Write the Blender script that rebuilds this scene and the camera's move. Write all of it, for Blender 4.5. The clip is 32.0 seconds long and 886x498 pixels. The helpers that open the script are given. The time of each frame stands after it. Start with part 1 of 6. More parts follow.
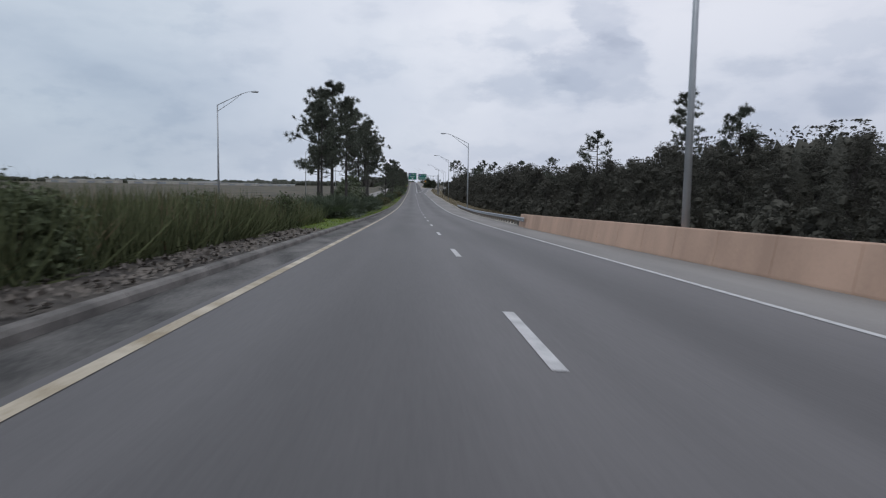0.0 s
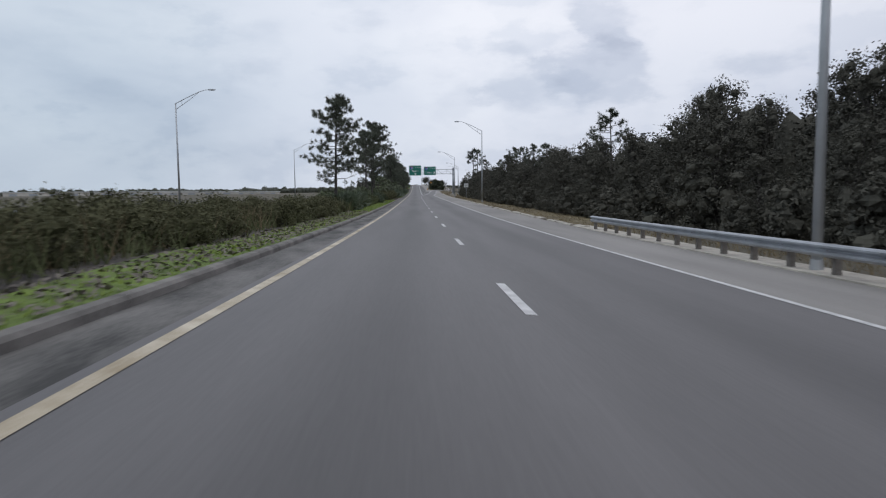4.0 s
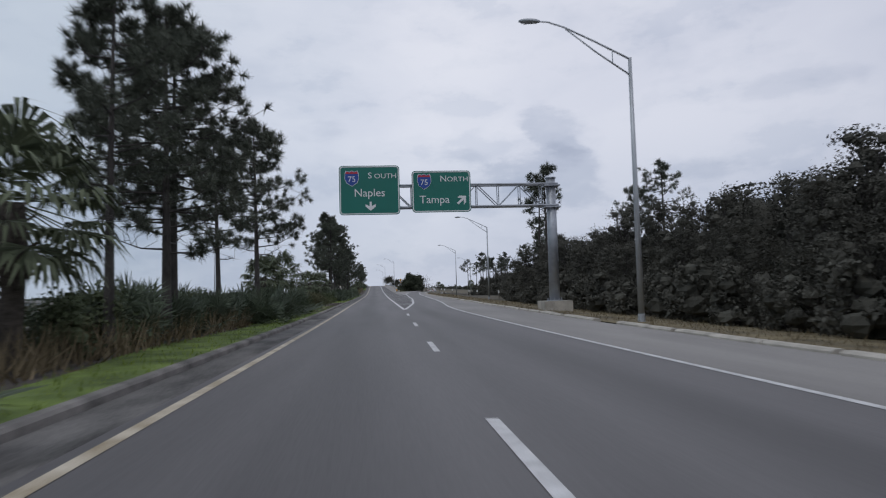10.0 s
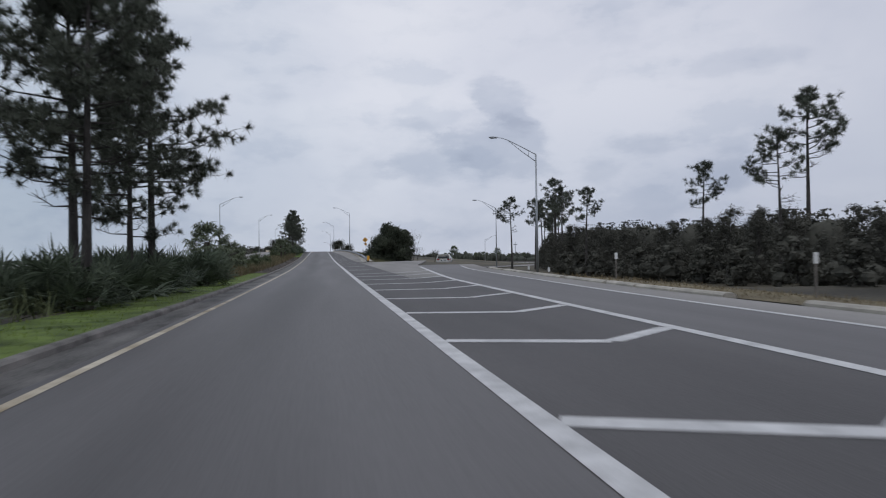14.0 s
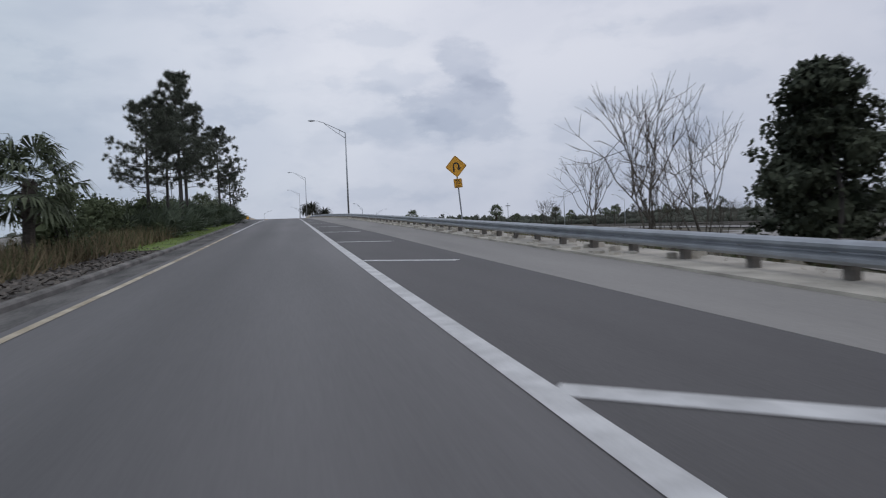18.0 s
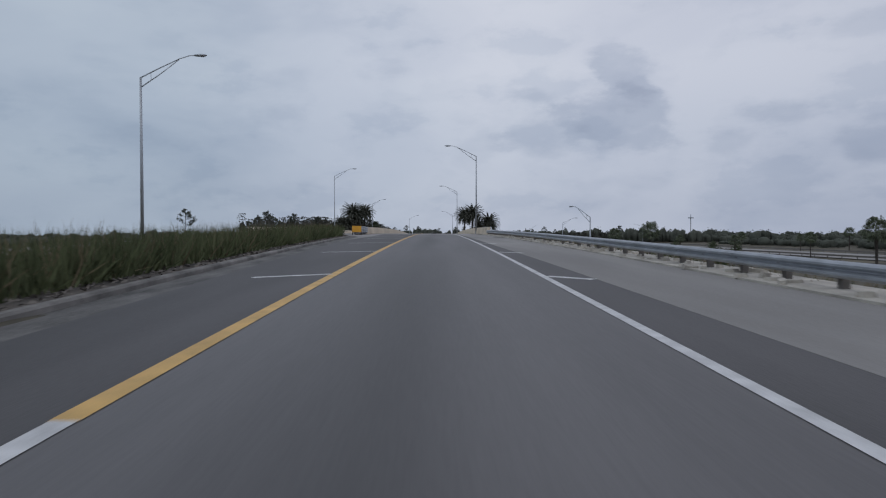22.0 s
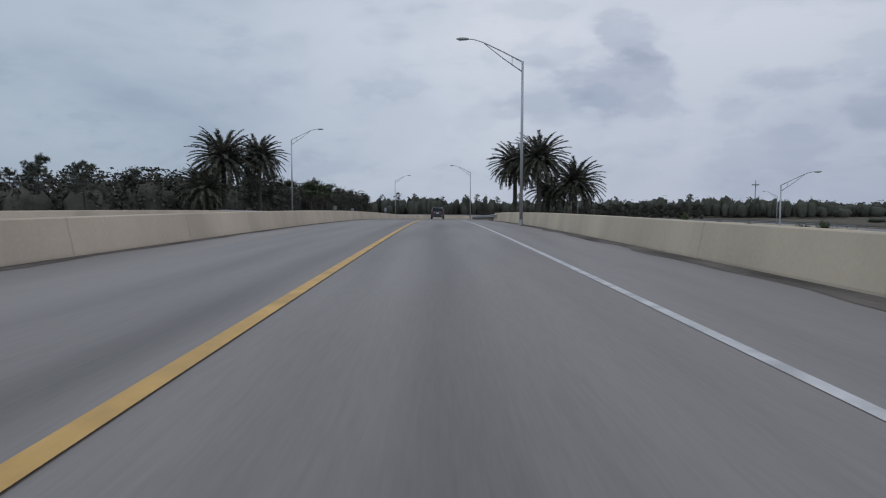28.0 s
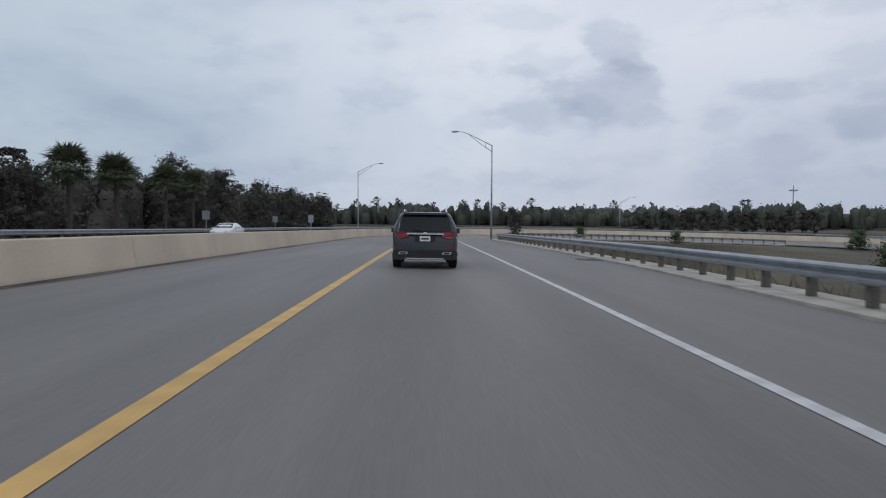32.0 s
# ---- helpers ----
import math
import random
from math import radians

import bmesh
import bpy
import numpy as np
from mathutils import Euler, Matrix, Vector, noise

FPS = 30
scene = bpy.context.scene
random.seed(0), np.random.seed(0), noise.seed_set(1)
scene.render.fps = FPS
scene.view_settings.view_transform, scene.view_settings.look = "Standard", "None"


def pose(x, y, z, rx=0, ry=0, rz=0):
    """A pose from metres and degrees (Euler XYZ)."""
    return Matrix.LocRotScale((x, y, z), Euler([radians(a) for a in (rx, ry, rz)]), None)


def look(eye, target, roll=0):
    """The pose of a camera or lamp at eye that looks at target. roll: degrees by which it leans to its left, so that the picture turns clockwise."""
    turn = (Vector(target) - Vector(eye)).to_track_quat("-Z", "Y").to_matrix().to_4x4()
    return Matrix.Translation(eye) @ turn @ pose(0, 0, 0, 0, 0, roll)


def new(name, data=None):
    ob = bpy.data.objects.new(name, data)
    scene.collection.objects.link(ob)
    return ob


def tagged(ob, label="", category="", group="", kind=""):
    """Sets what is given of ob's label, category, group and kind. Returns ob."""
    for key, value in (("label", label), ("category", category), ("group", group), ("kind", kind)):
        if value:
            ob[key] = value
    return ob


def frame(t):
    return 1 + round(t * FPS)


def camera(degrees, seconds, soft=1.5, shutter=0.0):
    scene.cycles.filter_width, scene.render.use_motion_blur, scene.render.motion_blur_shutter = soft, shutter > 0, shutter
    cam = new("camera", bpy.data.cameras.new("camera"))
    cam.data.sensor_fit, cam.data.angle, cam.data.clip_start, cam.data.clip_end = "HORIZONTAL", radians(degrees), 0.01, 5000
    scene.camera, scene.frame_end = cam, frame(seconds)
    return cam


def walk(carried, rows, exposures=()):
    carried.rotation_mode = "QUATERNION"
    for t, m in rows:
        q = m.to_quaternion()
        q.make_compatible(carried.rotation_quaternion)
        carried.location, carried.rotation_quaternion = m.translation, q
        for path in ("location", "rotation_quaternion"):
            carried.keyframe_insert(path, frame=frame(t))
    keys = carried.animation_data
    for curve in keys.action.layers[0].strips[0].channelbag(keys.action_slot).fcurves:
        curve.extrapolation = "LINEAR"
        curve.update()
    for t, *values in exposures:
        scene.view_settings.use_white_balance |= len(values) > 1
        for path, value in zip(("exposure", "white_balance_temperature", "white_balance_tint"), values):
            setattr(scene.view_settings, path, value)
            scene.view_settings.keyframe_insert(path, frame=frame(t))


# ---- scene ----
cam = camera(65.84, 32.0, soft=1.15, shutter=0.13)
PATH = [
    (0.0, pose(-0.143, 0.000, 4.170, 84.64, -0.86, -2.52)),
    (0.5, pose(-0.227, 12.778, 3.808, 85.11, -0.19, -1.98)),
    (1.0, pose(-0.325, 25.108, 3.462, 86.49, -0.04, -2.45)),
    (1.5, pose(-0.317, 37.289, 3.123, 85.93, 0.41, -1.44)),
    (2.0, pose(-0.287, 49.469, 2.794, 85.46, 0.36, -0.83)),
    (2.5, pose(-0.279, 61.795, 2.488, 85.03, 0.99, -0.54)),
    (3.0, pose(-0.275, 74.266, 2.206, 84.59, 1.03, -1.14)),
    (5.5, pose(-0.299, 143.176, 1.304, 86.48, 0.61, -3.40)),
    (6.0, pose(-0.296, 157.424, 1.253, 86.68, 1.21, -3.30)),
    (6.5, pose(-0.256, 171.704, 1.234, 86.47, 1.32, -2.97)),
    (7.0, pose(-0.217, 185.977, 1.229, 86.75, 0.43, -3.04)),
    (7.5, pose(-0.178, 200.202, 1.237, 86.84, -0.76, -2.50)),
    (8.0, pose(-0.139, 214.337, 1.249, 86.23, -1.96, -1.87)),
    (8.5, pose(-0.120, 228.342, 1.260, 85.93, -1.20, -0.91)),
    (9.0, pose(-0.110, 242.245, 1.269, 88.13, -1.15, -2.06)),
    (9.5, pose(-0.098, 255.907, 1.277, 90.38, -0.51, -4.54)),
    (10.0, pose(-0.091, 269.457, 1.286, 93.63, 1.62, -5.62)),
    (10.2, pose(-0.090, 274.879, 1.290, 94.00, 1.40, -6.22)),
    (10.5, pose(-0.050, 283.023, 1.297, 93.92, 2.73, -6.57)),
    (11.0, pose(0.106, 296.751, 1.329, 94.66, 1.62, -7.65)),
    (11.4, pose(0.204, 308.086, 1.381, 94.08, 2.86, -6.02)),
    (11.5, pose(0.207, 310.959, 1.397, 93.81, 2.61, -6.11)),
    (12.0, pose(0.259, 325.584, 1.500, 90.93, 3.11, -7.50)),
    (12.2, pose(0.267, 331.513, 1.543, 90.62, 2.74, -8.17)),
    (12.5, pose(0.266, 340.448, 1.605, 90.57, 2.25, -8.25)),
    (13.0, pose(0.265, 355.488, 1.704, 90.19, 1.37, -8.52)),
    (13.5, pose(0.346, 370.694, 1.800, 89.42, 0.86, -9.46)),
    (14.0, pose(0.430, 385.935, 1.904, 90.96, 0.75, -10.09)),
    (16.5, pose(0.826, 457.841, 2.676, 86.65, 1.44, -12.51)),
    (17.0, pose(0.810, 470.172, 2.896, 88.07, 1.65, -12.18)),
    (17.5, pose(0.794, 482.318, 3.143, 87.28, 1.36, -13.45)),
    (18.0, pose(0.779, 494.322, 3.419, 87.90, 2.16, -12.72)),
    (18.5, pose(0.752, 506.227, 3.725, 87.86, 2.12, -12.90)),
    (19.0, pose(0.717, 518.049, 4.059, 88.13, 1.47, -12.27)),
    (19.5, pose(0.608, 529.804, 4.411, 88.25, 1.42, -11.96)),
    (20.0, pose(0.507, 541.494, 4.760, 88.87, 1.17, -11.34)),
    (20.5, pose(0.405, 553.120, 5.107, 89.08, 1.31, -11.53)),
    (21.0, pose(0.303, 564.682, 5.448, 89.70, 1.65, -10.41)),
    (21.5, pose(0.121, 576.181, 5.764, 88.29, 0.43, -4.09)),
    (22.0, pose(-0.058, 587.698, 6.052, 88.77, 0.11, -0.57)),
    (22.5, pose(-0.191, 599.309, 6.314, 88.11, 0.41, -1.82)),
    (23.0, pose(-0.323, 610.984, 6.548, 87.84, 0.40, -1.67)),
    (23.5, pose(-0.371, 622.691, 6.754, 87.16, 0.45, -1.58)),
    (24.0, pose(-0.421, 634.394, 6.929, 86.27, 0.41, -1.38)),
    (24.5, pose(-0.470, 646.055, 7.075, 86.99, 0.36, -0.19)),
    (25.0, pose(-0.468, 657.638, 7.196, 84.49, 0.47, -1.37)),
    (25.5, pose(-0.465, 669.137, 7.293, 84.39, 0.27, -1.35)),
    (27.5, pose(-0.411, 712.945, 7.462, 85.39, -0.43, -1.00)),
    (28.0, pose(-0.408, 723.232, 7.460, 86.09, -0.14, -0.38)),
    (28.5, pose(-0.409, 733.407, 7.439, 85.27, -1.24, -1.03)),
    (29.0, pose(-0.410, 743.469, 7.400, 86.06, -2.36, -0.58)),
    (29.5, pose(-0.410, 753.416, 7.342, 86.44, -1.18, 0.27)),
    (30.0, pose(-0.410, 763.245, 7.265, 86.72, -0.21, -0.38)),
    (30.5, pose(-0.427, 772.954, 7.164, 87.25, 0.04, -0.78)),
    (31.0, pose(-0.446, 782.683, 7.033, 87.08, -0.43, -0.47)),
    (31.5, pose(-0.450, 792.574, 6.871, 85.51, -0.47, -1.37)),
    (32.0, pose(-0.458, 802.547, 6.678, 86.83, -0.22, -1.26)),
]
EXPOSURE = ((0.0, -0.1, 6320, 12), (2.0, 0.04, 6320, 12), (5.5, 0.02, 6420, 11.5), (8.0, -0.06, 6320, 12), (10.0, -0.23, 6220, 13), (14.0, -0.27, 6250, 12.5), (17.0, -0.25, 6270, 12.5), (20.0, -0.3, 6200, 12.5), (22.0, -0.48, 6080, 12), (25.0, -0.49, 6100, 12), (28.0, -0.4, 6120, 10.5), (29.5, -0.26, 6180, 10.5), (32.0, -0.2, 6200, 10.5))
walk(cam, PATH, EXPOSURE)

# ---------------------------------------------------------------- light and sky
# grey heaps in the deck: azimuth and elevation in degrees, half width, half height, how far it dims
CLOUDS = ((15.4, 9.6, 4.6, 3.0, 0.80), (15.8, 13.0, 2.9, 2.6, 0.85), (8.6, 8.0, 3.6, 2.2, 0.89), (8.0, 11.2, 2.0, 0.8, 0.88), (-3.4, 13.4, 2.4, 1.4, 0.90), (-13.0, 9.4, 2.8, 1.7, 0.90), (27.0, 9.2, 4.0, 1.3, 0.87), (32.5, 6.5, 2.6, 2.2, 0.86), (23.5, 7.0, 2.2, 1.4, 0.90), (3.5, 7.0, 2.6, 2.6, 0.92), (-24.0, 7.5, 4.5, 1.2, 0.92), (33.0, 14.5, 5.0, 1.2, 0.90), (14.0, 4.2, 5.5, 0.9, 0.93))
world = bpy.data.worlds.new("overcast_sky")
scene.world = world
world.use_nodes = True
wn, wl = world.node_tree.nodes, world.node_tree.links
wn.clear()


def wnode(kind, **kw):
    n = wn.new(kind)
    for k, v in kw.items():
        n.inputs[k].default_value = v
    return n


def wmath(op, a, b=None, c=None):
    n = wn.new("ShaderNodeMath")
    n.operation = op
    for i, v in enumerate((a, b, c)):
        if isinstance(v, (int, float)):
            n.inputs[i].default_value = v
        elif v is not None:
            wl.new(v, n.inputs[i])
    return n.outputs[0]


def wramp(src, lo, hi, stops):
    """A colour by a value between lo and hi."""
    r = wn.new("ShaderNodeMapRange")
    r.inputs["From Min"].default_value, r.inputs["From Max"].default_value = lo, hi
    wl.new(src, r.inputs[0])
    n = wn.new("ShaderNodeValToRGB")
    n.color_ramp.interpolation = "EASE"
    e = n.color_ramp.elements
    while len(e) < len(stops):
        e.new(0.5)
    for k, (p, c) in zip(e, stops):
        k.position, k.color = (p - lo) / (hi - lo), (*c, 1) if isinstance(c, tuple) else (c, c, c, 1)
    wl.new(r.outputs[0], n.inputs[0])
    return n.outputs[0]


def wtimes(a, b):
    n = wn.new("ShaderNodeMix")
    n.data_type, n.blend_type = "RGBA", "MULTIPLY"
    n.inputs[0].default_value = 1.0
    wl.new(a, n.inputs[6])
    wl.new(b, n.inputs[7])
    return n.outputs[2]


w_out = wn.new("ShaderNodeOutputWorld")
w_bg = wnode("ShaderNodeBackground", Strength=1.0)
w_sky = wn.new("ShaderNodeTexSky")
w_sky.sky_type, w_sky.sun_disc = "NISHITA", False
w_sky.sun_elevation, w_sky.sun_rotation = radians(48), radians(150)
w_sky.dust_density = 3.0
w_dim = wn.new("ShaderNodeVectorMath")
w_dim.operation = "SCALE"
w_dim.inputs["Scale"].default_value = 0.09
wl.new(w_sky.outputs[0], w_dim.inputs[0])
# cloud deck in azimuth and elevation
w_co = wn.new("ShaderNodeTexCoord")
w_sep = wn.new("ShaderNodeSeparateXYZ")
wl.new(w_co.outputs["Generated"], w_sep.inputs[0])
w_az = wmath("ARCTAN2", w_sep.outputs["X"], w_sep.outputs["Y"])
w_el = wmath("ARCSINE", w_sep.outputs["Z"])
w_uv = wn.new("ShaderNodeCombineXYZ")
wl.new(w_az, w_uv.inputs[0])
wl.new(w_el, w_uv.inputs[1])
w_flat = wn.new("ShaderNodeMapping")
w_flat.inputs["Scale"].default_value = (1.0, 2.1, 1.0)
w_flat.inputs["Location"].default_value = (0.35, 0.6, 0.2)
wl.new(w_uv.outputs[0], w_flat.inputs[0])
w_big = wnode("ShaderNodeTexNoise", Scale=3.2, Detail=4.0, Roughness=0.5, Distortion=0.3)
w_small = wnode("ShaderNodeTexNoise", Scale=7.5, Detail=7.0, Roughness=0.56)
w_warp = wnode("ShaderNodeTexNoise", Scale=11.0, Detail=7.0, Roughness=0.55)
for n in (w_big, w_small, w_warp):
    wl.new(w_flat.outputs[0], n.inputs["Vector"])
w_side = wramp(w_az, -0.7, 0.8, ((-0.7, (0.60, 0.67, 0.74)), (-0.42, (0.67, 0.74, 0.805)), (-0.1, (0.82, 0.855, 0.915)), (0.1, (0.90, 0.915, 0.965)), (0.4, (0.85, 0.865, 0.925)), (0.8, (0.75, 0.77, 0.84))))
w_up = wramp(w_el, -0.1, 0.9, ((-0.1, (0.80, 0.83, 0.87)), (0.02, (0.81, 0.84, 0.88)), (0.12, (0.86, 0.885, 0.915)), (0.24, (0.98, 0.985, 0.99)), (0.36, (1.0, 1.0, 1.0)), (0.6, (0.95, 0.955, 0.965)), (0.9, (0.92, 0.93, 0.95))))
w_col = wtimes(wtimes(w_side, w_up), wramp(w_big.outputs["Fac"], 0.0, 1.0, ((0.30, (0.84, 0.865, 0.90)), (0.48, (0.98, 0.985, 0.99)), (0.62, (1.03, 1.03, 1.02)))))
w_col = wtimes(w_col, wramp(w_small.outputs["Fac"], 0.0, 1.0, ((0.36, (0.88, 0.90, 0.925)), (0.46, (0.97, 0.975, 0.98)), (0.53, (1, 1, 1)))))
# single soft grey cumulus heaps with ragged edges
w_shade = None
for az, el, wide, high, dim in CLOUDS:
    dx = wmath("DIVIDE", wmath("SUBTRACT", w_az, radians(az)), radians(wide))
    dy = wmath("DIVIDE", wmath("SUBTRACT", w_el, radians(el)), radians(high))
    dist = wmath("SQRT", wmath("ADD", wmath("MULTIPLY", dx, dx), wmath("MULTIPLY", dy, dy)))
    dist = wmath("ADD", dist, wmath("MULTIPLY_ADD", w_warp.outputs["Fac"], -3.0, 1.5))
    b = wn.new("ShaderNodeMapRange")
    b.interpolation_type = "SMOOTHSTEP"
    b.inputs["From Min"].default_value, b.inputs["From Max"].default_value = 0.3, 1.3
    b.inputs["To Min"].default_value, b.inputs["To Max"].default_value = dim, 1.0
    wl.new(dist, b.inputs[0])
    w_shade = b.outputs[0] if w_shade is None else wmath("MULTIPLY", w_shade, b.outputs[0])
w_tint = wramp(w_shade, 0.6, 1.0, ((0.6, (0.56, 0.60, 0.67)), (0.8, (0.77, 0.80, 0.845)), (1.0, (1, 1, 1))))
w_mix = wn.new("ShaderNodeMix")
w_mix.data_type = "RGBA"
w_mix.inputs[0].default_value = 0.92
wl.new(w_dim.outputs[0], w_mix.inputs[6])
wl.new(wtimes(w_col, w_tint), w_mix.inputs[7])
wl.new(w_mix.outputs[2], w_bg.inputs["Color"])
wl.new(w_bg.outputs[0], w_out.inputs[0])

sun = new("sun", bpy.data.lights.new("sun", "SUN"))
sun.data.energy, sun.data.angle, sun.data.color = 0.6, radians(18), (1.0, 0.97, 0.92)
sun.matrix_world = look((0, 0, 100), (40, 55, -10))


# ---------------------------------------------------------------- materials
def mat(name, color, rough=0.8, var=0.25, scale=1.5, fine=40.0, bump=0.2, metal=0.0, tint=None, coat=0.0, island=0.0, spec=0.5, stretch=(1, 1, 1)):
    """A surface with broad stains, fine grain and a little relief."""
    m = bpy.data.materials.new(name)
    m.use_nodes = True
    nt, ns = m.node_tree, m.node_tree.nodes
    b = ns["Principled BSDF"]
    co = ns.new("ShaderNodeTexCoord")
    mp = ns.new("ShaderNodeMapping")
    mp.inputs["Scale"].default_value = stretch
    nt.links.new(co.outputs["Object"], mp.inputs[0])
    n1, n2 = ns.new("ShaderNodeTexNoise"), ns.new("ShaderNodeTexNoise")
    n1.inputs["Scale"].default_value, n1.inputs["Detail"].default_value = scale, 5
    n2.inputs["Scale"].default_value, n2.inputs["Detail"].default_value = fine, 3
    for n in (n1, n2):
        nt.links.new(mp.outputs[0], n.inputs["Vector"])
    add = ns.new("ShaderNodeMath")
    add.operation = "MULTIPLY_ADD"
    add.inputs[1].default_value = 0.35
    nt.links.new(n2.outputs["Fac"], add.inputs[0])
    nt.links.new(n1.outputs["Fac"], add.inputs[2])
    src = add.outputs[0]
    if island:
        geo = ns.new("ShaderNodeNewGeometry")
        a2 = ns.new("ShaderNodeMath")
        a2.operation = "MULTIPLY_ADD"
        a2.inputs[1].default_value = island
        nt.links.new(geo.outputs["Random Per Island"], a2.inputs[0])
        nt.links.new(src, a2.inputs[2])
        src = a2.outputs[0]
    ramp = ns.new("ShaderNodeValToRGB")
    e = ramp.color_ramp.elements
    lo = [c * (1 - var) for c in color]
    hi = [min(1, c * (1 + var)) for c in (tint or color)]
    e[0].position, e[0].color = 0.48, (*lo, 1)
    e[1].position, e[1].color = 0.88 + island * 0.5, (*hi, 1)
    nt.links.new(src, ramp.inputs[0])
    nt.links.new(ramp.outputs[0], b.inputs["Base Color"])
    b.inputs["Roughness"].default_value, b.inputs["Metallic"].default_value = rough, metal
    b.inputs["Coat Weight"].default_value = coat
    b.inputs["Specular IOR Level"].default_value = spec
    if bump:
        bp = ns.new("ShaderNodeBump")
        bp.inputs["Strength"].default_value, bp.inputs["Distance"].default_value = bump, 0.01
        nt.links.new(n2.outputs["Fac"], bp.inputs["Height"])
        nt.links.new(bp.outputs[0], b.inputs["Normal"])
    return m


def road_mat(name, color, centres, amount):
    """Paving with wheel tracks along the lanes, patches and stone grain."""
    m = mat(name, color, 0.6, 0.17, 0.9, 30, 0.3, stretch=(1, 0.06, 1))
    nt, ns = m.node_tree, m.node_tree.nodes
    b = ns["Principled BSDF"]
    base = b.inputs["Base Color"].links[0].from_socket
    co = ns.new("ShaderNodeTexCoord")
    wob = ns.new("ShaderNodeTexNoise")
    wob.inputs["Scale"].default_value = 0.05
    nt.links.new(co.outputs["Object"], wob.inputs["Vector"])
    sep = ns.new("ShaderNodeSeparateXYZ")
    nt.links.new(co.outputs["Object"], sep.inputs[0])
    total = None
    for c, w in centres:
        d = ns.new("ShaderNodeMath")
        d.operation = "SUBTRACT"
        d.inputs[1].default_value = c
        nt.links.new(sep.outputs["X"], d.inputs[0])
        a = ns.new("ShaderNodeMath")
        a.operation = "ABSOLUTE"
        nt.links.new(d.outputs[0], a.inputs[0])
        r = ns.new("ShaderNodeMapRange")
        r.interpolation_type = "SMOOTHSTEP"
        r.inputs["From Min"].default_value, r.inputs["From Max"].default_value = 0.0, w
        r.inputs["To Min"].default_value, r.inputs["To Max"].default_value = 1.0, 0.0
        nt.links.new(a.outputs[0], r.inputs[0])
        if total is None:
            total = r.outputs[0]
        else:
            s = ns.new("ShaderNodeMath")
            s.operation = "ADD"
            nt.links.new(total, s.inputs[0])
            nt.links.new(r.outputs[0], s.inputs[1])
            total = s.outputs[0]
    k = ns.new("ShaderNodeMath")
    k.operation = "MULTIPLY"
    nt.links.new(total, k.inputs[0])
    nt.links.new(wob.outputs["Fac"], k.inputs[1])
    mx = ns.new("ShaderNodeMix")
    mx.data_type, mx.blend_type = "RGBA", "MULTIPLY"
    nt.links.new(k.outputs[0], mx.inputs[0])
    nt.links.new(base, mx.inputs[6])
    mx.inputs[7].default_value = (amount, amount, amount, 1)
    nt.links.new(mx.outputs[2], b.inputs["Base Color"])
    return m


M_ASPHALT = road_mat("asphalt", (0.112, 0.106, 0.106), ((-0.55, 1.15), (3.3, 1.15)), 0.45)
M_GORE = mat("dark_asphalt", (0.078, 0.073, 0.073), 0.7, 0.25, 0.6, 50, 0.4, stretch=(1, 0.12, 1))
M_SHOULDER = mat("shoulder_paving", (0.25, 0.236, 0.222), 0.8, 0.2, 0.5, 50, 0.3, stretch=(1, 0.12, 1))
M_DECK = road_mat("bridge_concrete", (0.232, 0.212, 0.200), ((-0.4, 0.9), (-3.1, 0.7)), 0.5)
M_CURB = mat("curb_concrete", (0.165, 0.155, 0.143), 0.9, 0.5, 1.2, 30, 0.4)
M_GUTTER = mat("gutter_concrete", (0.062, 0.059, 0.055), 0.8, 0.45, 1.6, 25, 0.3, tint=(0.12, 0.114, 0.107), stretch=(1, 0.3, 1))
M_BARRIER = mat("barrier_concrete", (0.60, 0.51, 0.39), 0.85, 0.15, 0.5, 25, 0.25, stretch=(1, 0.6, 0.4))
M_BARRIER_PINK = mat("barrier_concrete_warm", (0.55, 0.37, 0.275), 0.85, 0.16, 0.6, 25, 0.25, stretch=(1, 1, 0.4))
M_WHITE = mat("white_paint", (0.56, 0.555, 0.55), 0.6, 0.22, 3.0, 40, 0.1)
M_YELLOW = mat("yellow_paint", (0.60, 0.37, 0.11), 0.6, 0.18, 2.0, 40, 0.1)
M_OLDYELLOW = mat("faded_yellow_paint", (0.44, 0.35, 0.22), 0.65, 0.3, 1.5, 30, 0.1, tint=(0.50, 0.45, 0.36))
M_STEEL = mat("galvanised_steel", (0.36, 0.38, 0.41), 0.5, 0.15, 2.0, 30, 0.05, metal=0.75)
M_POLE = mat("aluminium_pole", (0.42, 0.44, 0.46), 0.5, 0.12, 1.0, 30, 0.03, metal=0.6)
M_POST = mat("weathered_timber_post", (0.17, 0.155, 0.14), 0.9, 0.3, 4, 30, 0.3)
M_GREEN = mat("green_sign_sheeting", (0.006, 0.15, 0.115), 0.45, 0.08, 0.5, 20, 0.0)
M_SIGNWHITE = mat("white_sign_sheeting", (0.75, 0.76, 0.76), 0.5, 0.05, 0.8, 20, 0.0)
M_SIGNYELLOW = mat("yellow_sign_sheeting", (0.74, 0.36, 0.03), 0.5, 0.08, 0.8, 20, 0.0)
M_BLACK = mat("black_sheeting", (0.012, 0.012, 0.013), 0.5, 0.1, 1, 20, 0.0)
M_BLUE = mat("blue_sheeting", (0.02, 0.07, 0.32), 0.5, 0.08, 1, 20, 0.0)
M_RED = mat("red_sheeting", (0.45, 0.03, 0.05), 0.5, 0.08, 1, 20, 0.0)
M_BARS = mat("dark_lettering", (0.05, 0.05, 0.055), 0.6, 0.1, 1, 20, 0.0)
